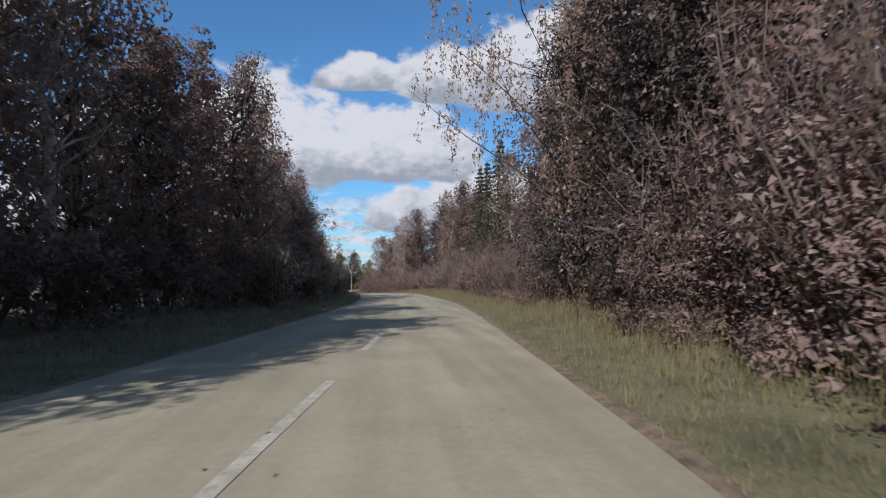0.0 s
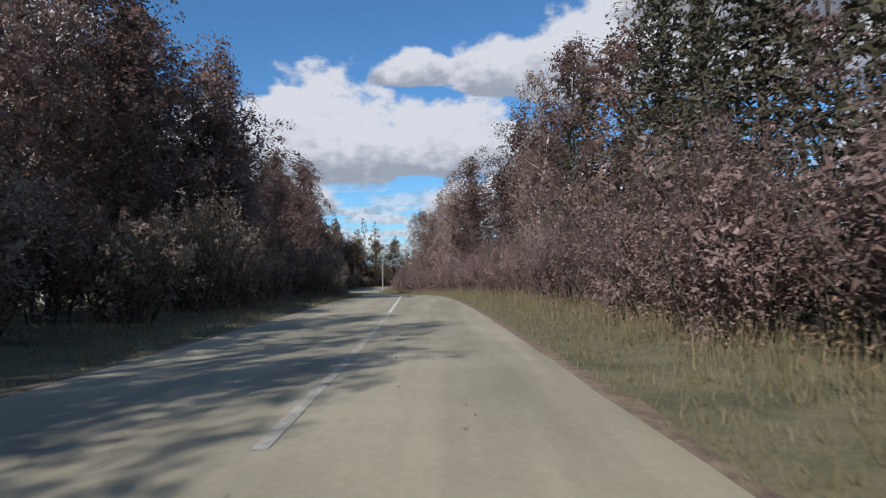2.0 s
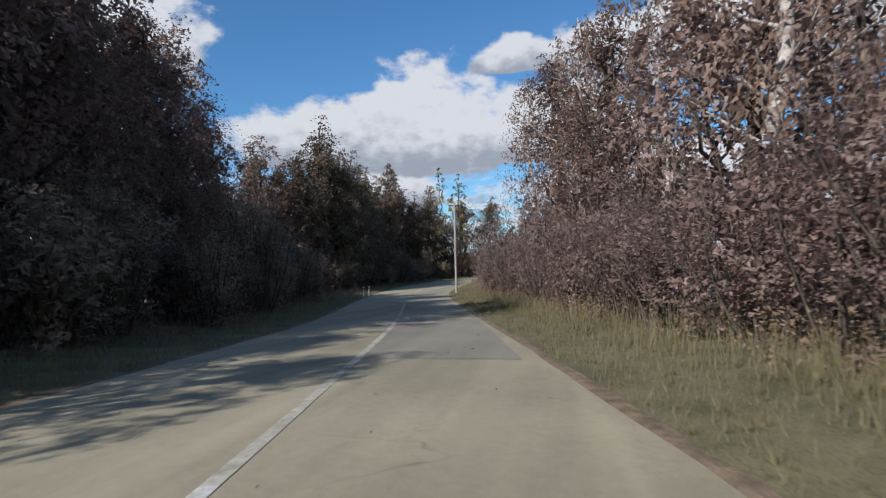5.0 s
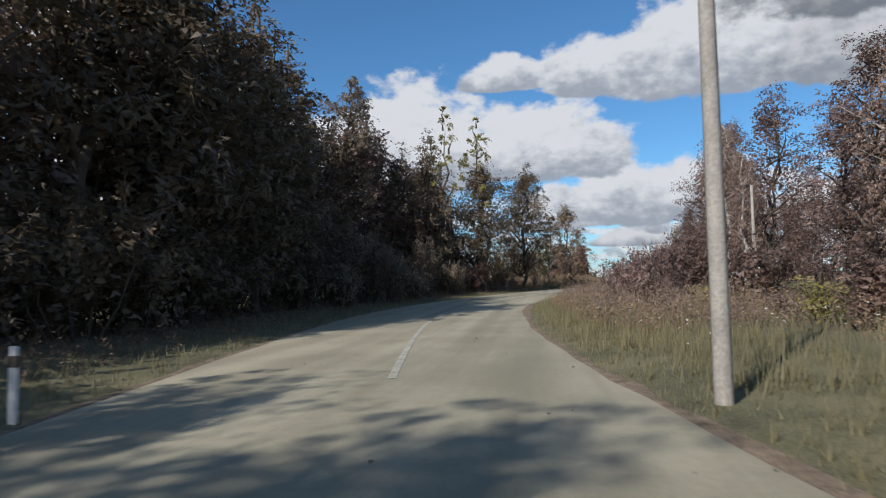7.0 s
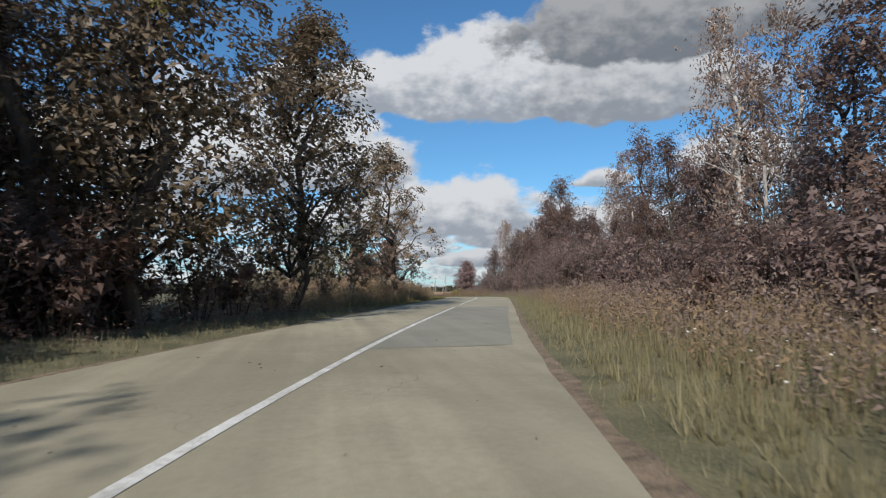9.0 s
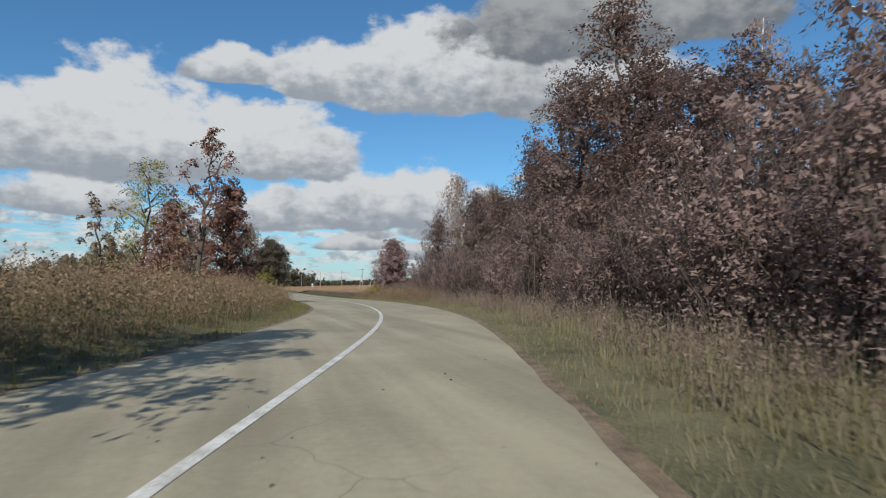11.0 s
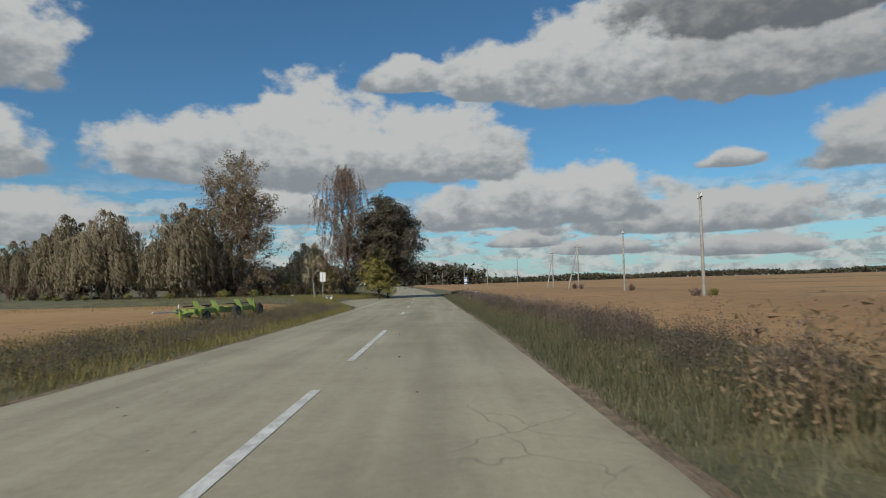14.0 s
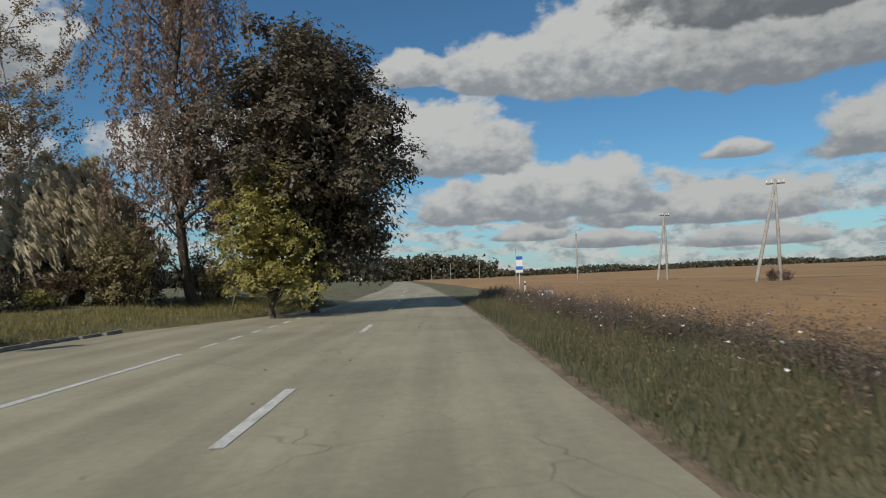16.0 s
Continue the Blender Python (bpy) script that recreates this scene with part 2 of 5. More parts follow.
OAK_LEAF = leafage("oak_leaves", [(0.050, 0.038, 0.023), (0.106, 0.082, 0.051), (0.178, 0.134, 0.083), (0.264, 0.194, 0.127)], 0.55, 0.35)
HAZEL_LEAF = leafage("hazel_leaves", [(0.120, 0.092, 0.066), (0.225, 0.178, 0.125), (0.335, 0.268, 0.190), (0.450, 0.370, 0.270)], 0.5, 0.45)
GREEN_LEAF = leafage("yellow_green_leaves", [(0.132, 0.130, 0.037), (0.252, 0.234, 0.068), (0.384, 0.336, 0.105), (0.504, 0.432, 0.154)], 0.55, 0.4)
MAUVE_LEAF = leafage("mauve_bush_leaves", [(0.149, 0.101, 0.093), (0.280, 0.196, 0.181), (0.401, 0.284, 0.263), (0.524, 0.382, 0.353)], 0.5, 0.45)
RED_LEAF = leafage("reddish_leaves", [(0.116, 0.056, 0.036), (0.216, 0.108, 0.077), (0.316, 0.176, 0.130), (0.382, 0.256, 0.162)])
WEEPING_LEAF = leafage("weeping_willow_leaves", [(0.130, 0.105, 0.062), (0.235, 0.190, 0.115), (0.330, 0.268, 0.170), (0.430, 0.352, 0.235)], 0.55, 0.45)
OLD_OAK_LEAF = leafage("dark_oak_leaves", [(0.042, 0.036, 0.024), (0.088, 0.075, 0.050), (0.145, 0.122, 0.084), (0.215, 0.178, 0.128)], 0.5, 0.35)
FIELD_WEED = leafage("dark_field_weeds", [(0.060, 0.048, 0.036), (0.110, 0.088, 0.066), (0.175, 0.138, 0.108), (0.270, 0.205, 0.165)], 0.7, 0.35)
MEADOW_GRASS = leafage("meadow_grass_blades", [(0.094, 0.092, 0.028), (0.160, 0.146, 0.044), (0.246, 0.208, 0.068), (0.370, 0.295, 0.112)], 0.7, 0.35)
STRAW = leafage("straw_grass", [(0.13, 0.125, 0.055), (0.22, 0.20, 0.10), (0.33, 0.285, 0.16), (0.46, 0.39, 0.24)], 0.7, 0.4)
GROVE_LEAF = leafage("brown_green_oak_leaves", [(0.088, 0.067, 0.039), (0.183, 0.135, 0.081), (0.294, 0.216, 0.135), (0.422, 0.309, 0.195)], 0.5, 0.4)
STOP_LEAF = leafage("olive_bush_leaves", [(0.105, 0.090, 0.042), (0.205, 0.174, 0.082), (0.315, 0.262, 0.128), (0.430, 0.352, 0.185)], 0.5, 0.4)
PALE_WEEPING = leafage("pale_willow_leaves", [(0.34, 0.285, 0.185), (0.50, 0.42, 0.28), (0.62, 0.53, 0.36), (0.70, 0.60, 0.43)], 0.55, 0.45)
# near black, so that sunlit trees look as dark as in shade
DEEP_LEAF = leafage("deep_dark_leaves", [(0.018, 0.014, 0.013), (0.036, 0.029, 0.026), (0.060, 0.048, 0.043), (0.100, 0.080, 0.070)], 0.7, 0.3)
NEEDLE = leafage("spruce_needles", [(0.035, 0.034, 0.020), (0.072, 0.066, 0.038), (0.125, 0.108, 0.066)], 0.7, 0.15)
BARK = surface("bark", (0.045, 0.036, 0.028), (0.13, 0.105, 0.082), 3.0, 0.95, 0.9, 14, stretch=(1, 1, 0.3))
BIRCH_BARK = surface("birch_bark", (0.12, 0.10, 0.085), (0.66, 0.62, 0.56), 1.3, 0.85, 0.4, 14, stretch=(1, 1, 3.0))
CONCRETE = surface("concrete", (0.22, 0.205, 0.18), (0.39, 0.365, 0.325), 1.6, 0.9, 0.5, 30)
STEEL = surface("galvanised_steel", (0.30, 0.31, 0.31), (0.48, 0.48, 0.47), 3.0, 0.45, 0.1, 30, 0.8)
DARK_STEEL = surface("dark_steel", (0.06, 0.055, 0.05), (0.14, 0.12, 0.10), 3.0, 0.6, 0.2, 30, 0.5)
WHITE = surface("white_enamel", (0.62, 0.62, 0.60), (0.80, 0.80, 0.78), 2.0, 0.4)
BLUE = surface("blue_enamel", (0.02, 0.10, 0.36), (0.04, 0.16, 0.48), 2.0, 0.4)
LIME = surface("green_machine_paint", (0.15, 0.215, 0.035), (0.27, 0.35, 0.075), 2.0, 0.45, 0.15, 20)
RUBBER = surface("rubber", (0.018, 0.018, 0.018), (0.05, 0.048, 0.044), 4.0, 0.85, 0.3, 30)
FLOWER = surface("white_flowers", (0.55, 0.55, 0.52), (0.80, 0.80, 0.76), 6.0, 0.7)


# ---------------------------------------------------------------- the road's line and the lie of the land
LINE_Y = [-90, -40, 5, 20, 32, 44, 56, 60, 72, 84, 96, 108, 120, 132, 146, 150, 163, 172, 180, 192, 204, 214, 224, 230, 236, 246, 256, 265, 274, 282, 289, 296, 302, 308, 314, 320, 327, 334, 348, 362, 376, 390, 404, 420, 440, 470, 500, 600, 800, 1200]
LINE_X = [-8.87, -4.99, -1.11, 0.08, 0.89, 1.48, 1.33, 1.23, 0.82, 0.21, -0.44, -1.15, -2.24, -4.20, -6.68, -7.46, -10.39, -12.35, -13.86, -15.93, -17.44, -17.56, -16.32, -14.95, -13.36, -10.47, -7.31, -4.53, -1.75, 0.66, 2.91, 4.64, 5.85, 6.71, 7.22, 7.64, 7.90, 8.02, 7.94, 7.94, 7.87, 7.64, 7.39, 7.02, 6.54, 5.09, 3.58, -3.02, -18.01, -49.79]
RISE_Y = [40, 60, 75, 90, 105, 120, 135, 150, 170, 190, 205, 220, 235, 250, 270, 290, 305, 320, 335, 350, 370, 390, 410, 430, 460]
RISE_Z = [0.00, 0.00, -0.00, -0.05, -0.25, -0.54, -0.92, -1.30, -1.61, -1.81, -1.84, -1.72, -1.46, -1.26, -1.05, -0.96, -1.01, -1.09, -1.24, -1.44, -1.60, -1.74, -1.82, -1.84, -1.85]
FY = np.arange(-90.0, 1200.0, 1.0)
FZ = np.convolve(np.pad(np.interp(FY, RISE_Y, RISE_Z), 8, mode="edge"), np.ones(17) / 17, mode="valid")
FX = np.convolve(np.pad(np.interp(FY, LINE_Y, LINE_X), 6, mode="edge"), np.ones(13) / 13, mode="valid")


def mid(y):
    return float(np.interp(y, FY, FX))


def rise(y):
    """How the road climbs and falls along its way."""
    return float(np.interp(y, FY, FZ))


HALF_Y = [20, 60, 90, 110, 130, 150, 185, 205, 215, 228, 245, 290, 310, 330, 350, 370, 395, 420]
LEFT_HALF = [3.6, 3.76, 3.93, 4.0, 3.85, 3.38, 3.92, 4.38, 4.45, 4.62, 4.36, 3.62, 3.4, 3.89, 4.0, 3.89, 3.82, 3.54]
RIGHT_HALF = [3.45, 3.48, 3.81, 3.73, 3.68, 3.21, 3.4, 4.2, 3.92, 3.72, 3.73, 3.48, 3.52, 3.41, 3.54, 3.57, 3.58, 3.73]


def left_half(y):
    return float(np.interp(y, HALF_Y, LEFT_HALF))


def right_half(y):
    return float(np.interp(y, HALF_Y, RIGHT_HALF))


def left_edge(y):
    return mid(y) - left_half(y)


def right_edge(y):
    return mid(y) + right_half(y)


def step(v, a, b):
    k = min(1.0, max(0.0, (v - a) / (b - a)))
    return k * k * (3 - 2 * k)


def bay_out(y):
    """How far the bus bay widens the road to the left."""
    return float(np.interp(y, [395, 398, 403, 408, 412, 416, 420, 423, 426, 430, 434, 438], [0.02, 0.30, 1.4, 2.5, 3.7, 4.5, 4.6, 4.2, 2.9, 1.5, 0.6, 0.02]))


def land(x, y):
    """Height of the ground."""
    off = max(left_edge(y) - x - (bay_out(y) + 0.2 if 393 < y < 439 else 0.0), x - right_edge(y))
    if off < 0.0:
        return rise(y) - 0.06
    left = x < mid(y)
    z = rise(y) - 0.05 + 0.06 * step(off, 0, 0.6)
    if left:
        z += 0.85 * step(off, 1.2, 5) * step(y, 262, 285) * (1 - step(y, 335, 352))
        z += 0.45 * step(off, 0.6, 6) * step(y, 335, 360)
        z += 0.32 * step(off, 0.0, 1.4) * step(y, 397, 406) * (1 - step(y, 440, 455))
        z += 0.25 * step(off, 1.5, 5) * (1 - step(y, 240, 262))
    else:
        z += 0.5 * step(off, 1.5, 9) * step(y, 335, 352)
        z += 0.25 * step(off, 1.0, 5) * (1 - step(y, 335, 352))
    far = step(off, 60, 400)
    z += 0.10 * step(off, 0.6, 3) * noise.noise(Vector((x * 0.35, y * 0.35, 3.0))) + 3.0 * far
    return z


# ---------------------------------------------------------------- builders
rng = np.random.default_rng(7)


def thing(name, label, category, group="", kind=""):
    return tagged(new(name), label, category, group, kind)


def mesh_of(name, verts, faces, material, smooth=False):
    me = bpy.data.meshes.new(name)
    me.from_pydata(np.asarray(verts).tolist() if isinstance(verts, np.ndarray) else verts, [], faces.tolist() if isinstance(faces, np.ndarray) else faces)
    me.materials.append(material)
    if smooth:
        me.shade_smooth()
    return me


def part(name, data, parent, label="", material=None):
    """Links a mesh, or a bmesh with a material, as one object under a thing."""
    if isinstance(data, bmesh.types.BMesh):
        me = bpy.data.meshes.new(name)
        data.to_mesh(me)
        data.free()
        me.materials.append(material)
        data = me
    ob = new(name, data)
    ob.parent = parent
    return tagged(ob, label)


def box(bm, m, sx, sy, sz, bevel=0.0):
    made = bmesh.ops.create_cube(bm, size=1, matrix=m @ Matrix.Diagonal((sx, sy, sz, 1)))
    if bevel:
        edges = {e for v in made["verts"] for e in v.link_edges}
        bmesh.ops.bevel(bm, geom=list(edges), offset=bevel, segments=2, affect="EDGES")
    return bm


def tubes(paths, sides=6):
    """Verts and faces of tapered tubes, each a list of (point, radius)."""
    verts, faces = [], []
    for path in paths:
        first = len(verts)
        pts = [Vector(p) for p, _ in path]
        for k, (p, (_, r)) in enumerate(zip(pts, path)):
            d = (pts[min(k + 1, len(pts) - 1)] - pts[max(k - 1, 0)]).normalized()
            a = d.orthogonal().normalized()
            b = d.cross(a)
            for s in range(sides):
                w = 2 * math.pi * s / sides
                verts.append(tuple(p + r * (math.cos(w) * a + math.sin(w) * b)))
        for k in range(len(path) - 1):
            for s in range(sides):
                i, j = first + k * sides + s, first + k * sides + (s + 1) % sides
                faces.append((i, j, j + sides, i + sides))
        faces.append(tuple(first + (len(path) - 1) * sides + s for s in range(sides)))
    return verts, faces


def leaves(centres, length, width, r, up=0.25, droop=0.0, fine=False, out=None, loose=0.42):
    """Diamond leaves round the given places; up: how much they lie flat, droop: how much they hang."""
    c = np.asarray(centres, float)
    k = len(c)
    axis = r.normal(size=(k, 3))
    axis[:, 2] = axis[:, 2] * (1 - up) - droop * 2.0
    axis /= np.linalg.norm(axis, axis=1)[:, None]
    side = np.cross(axis, r.normal(size=(k, 3)) + np.array([0, 0, up * 2]))
    side /= np.linalg.norm(side, axis=1)[:, None] + 1e-9
    if out is not None:
        face = out / (np.linalg.norm(out, axis=1)[:, None] + 1e-9) + r.normal(0, loose, (k, 3)) + np.array([0, 0, up])
        face /= np.linalg.norm(face, axis=1)[:, None] + 1e-9
        axis = np.cross(face, axis)
        axis[:, 2] -= droop
        axis /= np.linalg.norm(axis, axis=1)[:, None] + 1e-9
        side = np.cross(face, axis)
        side /= np.linalg.norm(side, axis=1)[:, None] + 1e-9
    size = r.uniform(0.65, 1.3, (k, 1))
    a, b = axis * length * 0.5 * size, side * width * 0.5 * size
    if fine:
        v = np.stack([c - a, c + b - a * 0.15, c + a, c - b - a * 0.15], 1).reshape(-1, 3)
        return v, np.arange(4 * k).reshape(k, 4)
    v = np.stack([c - a * 0.8 + b, c - a * 0.8 - b * 0.6, c + a], 1).reshape(-1, 3)
    return v, np.arange(3 * k).reshape(k, 3)


def joined(*sets):
    """Several sets of leaves in one list of verts and faces."""
    verts, faces, n = [], [], 0
    for v, f in sets:
        verts += v.tolist()
        faces += (f + n).tolist()
        n += len(v)
    return verts, faces


def blob(k, r, flat=1.0):
    """Places in a soft ball of radius 1."""
    v = r.normal(size=(k, 3))
    v /= np.linalg.norm(v, axis=1)[:, None]
    v *= (r.uniform(0, 1, (k, 1)) ** 0.45)
    v[:, 2] *= flat
    return v


def sprays(centres, sizes, per, r, hub, many=9, flat=0.30):
    """Leaf places in flat sprays that lie like shingles over each clump, and the way each spray faces."""
    pts, face = [], []
    k = max(3, per // many)
    for c, size in zip(centres, sizes):
        way = r.normal(size=(many, 3)) + np.array([0, 0, 0.35])
        out = np.array(c) - hub
        way += 0.7 * out / (np.linalg.norm(out) + 1e-6)
        way /= np.linalg.norm(way, axis=1)[:, None]
        mid_at = np.array(c) + way * size * r.uniform(0.35, 1.0, (many, 1)) * np.array([1, 1, 0.85])
        turn = way * 0.75 + np.array([0, 0, 0.65]) + r.normal(0, 0.22, (many, 3))
        turn /= np.linalg.norm(turn, axis=1)[:, None]
        wide = size * r.uniform(0.30, 0.62, (many, 1, 1))
        o = r.normal(size=(many, k, 3))
        o *= (r.uniform(0, 1, (many, k, 1)) ** 0.5) / np.linalg.norm(o, axis=2)[:, :, None] * 1.15
        o -= (o * turn[:, None]).sum(2, keepdims=True) * turn[:, None] * (1 - flat)
        o *= wide
        o[:, :, 2] -= 0.35 * (o[:, :, :2] ** 2).sum(2) / (wide[:, :, 0] + 0.05)
        pts.append((mid_at[:, None] + o).reshape(-1, 3))
        face.append(np.repeat(turn, k, axis=0))
    return np.concatenate(pts), np.concatenate(face)


def limb(start, end, r0, r1, r, wobble=0.12, steps=4, sag=0.0):
    s, e = Vector(start), Vector(end)
    reach = (e - s).length
    out = []
    for k in range(steps + 1):
        f = k / steps
        p = s.lerp(e, f)
        if 0 < k < steps:
            p += Vector(r.normal(size=3)) * reach * wobble * 0.3
        p.z += sag * reach * (f * (1 - f))
        out.append((p, r0 + (r1 - r0) * f))
    return out


def broadleaf(label, category, seed, height, spread, base, material, leaf_len, leaf_count, clumps=46, bark=None, name="tree", shape=1.0, gaps=0.0, stems=1, lean=0.0, fine=False, puff=1.0, solid=15, core_leaf=0.32, many=9):
    """A tree with trunk, limbs and an uneven crown of leaf clumps."""
    r = np.random.default_rng(seed)
    root = thing(name, label, category)
    paths, centres, sizes = [], [], []
    for s in range(stems):
        foot = Vector((0, 0, -0.25)) + (Vector((*r.normal(0, 0.35, 2), 0)) if stems > 1 else Vector((0, 0, 0)))
        top = Vector((*r.normal(0, 0.05 * height, 2), height * 0.93)) + Vector((lean * height, 0, 0))
        paths.append(limb(foot, top, 0.014 * height + 0.06, 0.03, r, 0.09, 7))
    trunk = [p for p, _ in paths[0]]
    for k in range(clumps):
        f = (k + 0.5) / clumps
        z = base + (height - base) * f
        # widest a little below the middle, narrowing to the top
        wide = spread * (math.sin(math.pi * min(1.0, (f * 0.86 + 0.14) ** (0.8 * shape))) ** 0.65)
        ang = k * 2.39996 + r.normal(0, 0.3)
        out = wide * r.uniform(0.45, 1.05)
        core = trunk[min(len(trunk) - 1, int(z / height * (len(trunk) - 1) + 0.5))]
        c = Vector((core.x + out * math.cos(ang), core.y + out * math.sin(ang), z + r.normal(0, 0.04 * height)))
        if r.uniform() < gaps:
            continue
        centres.append(c)
        sizes.append(spread * r.uniform(0.17, 0.33) * puff)
        if k % 3 == 0:
            low = max(0.12 * height, z - out * 0.9)
            at = trunk[min(len(trunk) - 1, int(low / height * (len(trunk) - 1)))]
            paths.append(limb((at.x, at.y, low), c, 0.006 * height + 0.02, 0.015, r, 0.14, 4, 0.12))
    part("trunk", mesh_of("trunk", *tubes(paths, 5), bark or BARK, True), root)
    per = max(8, leaf_count // len(centres))
    hub = np.array([0.0, 0.0, base + 0.4 * (height - base)])
    pts, face = sprays(centres, [1.12 * s for s in sizes], per, r, hub, many)
    core = np.concatenate([np.array(c) * np.array([0.42, 0.42, 0.95]) + blob(solid, r) * s * 0.9 for c, s in zip(centres, sizes)])
    core = np.concatenate([core, np.concatenate([np.array(c) * np.array([0.66, 0.66, 0.97]) + blob(solid, r) * s * 0.62 for c, s in zip(centres, sizes)])])
    crown = joined(leaves(pts, leaf_len, leaf_len * 0.72, r, 0.1, fine=fine, out=face, loose=0.34), leaves(core, core_leaf, core_leaf * 0.8, r)) if not gaps else leaves(pts, leaf_len, leaf_len * 0.66, r, 0.1, fine=fine, out=face, loose=0.34)
    part("crown", mesh_of("crown", *crown, material), root)
    return root


def birch(label, seed, height, spread, material, leaf_count, hang=1.3, bark=None, reach=0.0):
    """A slender pale-trunked tree with hanging twigs."""
    r = np.random.default_rng(seed)
    root = thing("birch_tree", label, "tree")
    top = Vector((*r.normal(0, 0.03 * height, 2), height))
    paths, pts = [limb((0, 0, -0.25), top, 0.012 * height + 0.05, 0.02, r, 0.06, 8)], []
    trunk = [p for p, _ in paths[0]]
    twigs = 95
    for k in range(twigs):
        f = (k + 0.5) / twigs
        z = height * (0.26 + 0.74 * f)
        out = spread * (0.25 + 0.9 * math.sin(math.pi * min(1, 0.2 + 0.8 * f)) ** 0.8) * r.uniform(0.25, 1.0)
        ang = k * 2.39996
        if reach and 0.3 < f < 0.75 and math.cos(ang) < -0.55:
            out = spread * (1 + reach * r.uniform(0.5, 1.0))
        core = trunk[min(8, int(z / height * 8))]
        tip = Vector((core.x + out * math.cos(ang), core.y + out * math.sin(ang), z + 0.25 * out))
        if k % 3 == 0:
            paths.append(limb((core.x, core.y, z - out * 0.5), tip, 0.02 + 0.002 * height, 0.008, r, 0.1, 3))
        m = leaf_count // (twigs * 5)
        for strand in range(5):
            drop = hang * r.uniform(0.45, 1.35)
            f0, f2 = r.uniform(0.4, 1.0), r.uniform(0, 1, m)
            at = Vector((core.x, core.y, z - 0.2 * out)).lerp(tip, f0)
            dx, dy = r.normal(0, 0.22, 2) + np.array([math.cos(ang), math.sin(ang)]) * 0.10 * hang
            arch = np.sqrt(f2)
            pts.append(np.stack([at.x + dx * arch + r.normal(0, 0.10, m), at.y + dy * arch + r.normal(0, 0.10, m), at.z + 0.15 - drop * f2 + r.normal(0, 0.08, m)], 1))
    part("trunk", mesh_of("trunk", *tubes(paths), bark or BIRCH_BARK, True), root, "dark trunk" if bark else "white birch trunk with dark marks")
    pts = np.concatenate(pts)
    inner = pts[r.integers(0, len(pts), leaf_count // 12)] * np.array([0.8, 0.8, 1.0])
    part("crown", mesh_of("crown", *joined(leaves(pts, 0.2, 0.11, r, 0.0, 0.9), leaves(inner, 0.3, 0.18, r, 0.0, 0.6)), material), root)
    return root


def weeping(label, seed, height, spread, leaf_count, material, lobes=34):
    """A willow: heaped lobes, each a fountain of hanging shoots, with dark hollows between."""
    r = np.random.default_rng(seed)
    root = thing("weeping_willow", label, "tree")
    paths = [limb((0, 0, -0.25), (0.3, 0, height * 0.55), 0.38, 0.18, r, 0.1, 5)]
    pts, inner, face = [], [], []
    for k in range(lobes):
        ang, f = k * 2.39996 + r.normal(0, 0.25), math.sqrt((k + 0.4) / lobes)
        lump = 1 + 0.16 * math.sin(2 * ang + seed) + 0.10 * math.sin(5 * ang + 2 * seed)
        out = spread * f * lump * r.uniform(0.8, 1.05)
        high = height * (1 - 0.55 * f ** 2.0) * r.uniform(0.84, 1.06)
        top = Vector((out * math.cos(ang), out * math.sin(ang), high))
        wide = spread * r.uniform(0.22, 0.36)
        if k % 2 == 0:
            paths.append(limb((0.2, 0, height * r.uniform(0.25, 0.5)), top, 0.12, 0.02, r, 0.1, 4, 0.25))
        shoots = 15
        m = max(6, leaf_count // (lobes * shoots))
        for s in range(shoots):
            a2 = s * 2.39996 + r.normal(0, 0.3)
            reach = wide * math.sqrt((s + 0.5) / shoots)
            drop = min(high - 0.25, (height * 0.20 + high * 0.45) * r.uniform(0.45, 1.1))
            f2 = r.uniform(0, 1, m)
            arch = np.minimum(1.0, f2 * 4.0)
            px = top.x + math.cos(a2) * reach * arch + 0.3 * math.cos(ang) * f2
            py = top.y + math.sin(a2) * reach * arch + 0.3 * math.sin(ang) * f2
            pz = top.z - 0.5 * reach * arch ** 2 - drop * np.maximum(0.0, f2 - 0.1)
            pts.append(np.stack([px + r.normal(0, 0.07, m), py + r.normal(0, 0.07, m), pz + r.normal(0, 0.06, m)], 1))
            face.append(np.tile([math.cos(a2) + 0.7 * math.cos(ang), math.sin(a2) + 0.7 * math.sin(ang), 0.25], (m, 1)))
        inner.append(np.array([top.x * 0.75, top.y * 0.75, high * 0.62]) + blob(26, r) * np.array([wide, wide, high * 0.36]))
    part("trunk", mesh_of("trunk", *tubes(paths), BARK, True), root)
    part("crown", mesh_of("crown", *joined(leaves(np.concatenate(pts), 0.42, 0.16, r, 0.0, 1.3, out=np.concatenate(face)), leaves(np.concatenate(inner), 0.75, 0.45, r, 0.0, 0.8)), material), root)
    return root


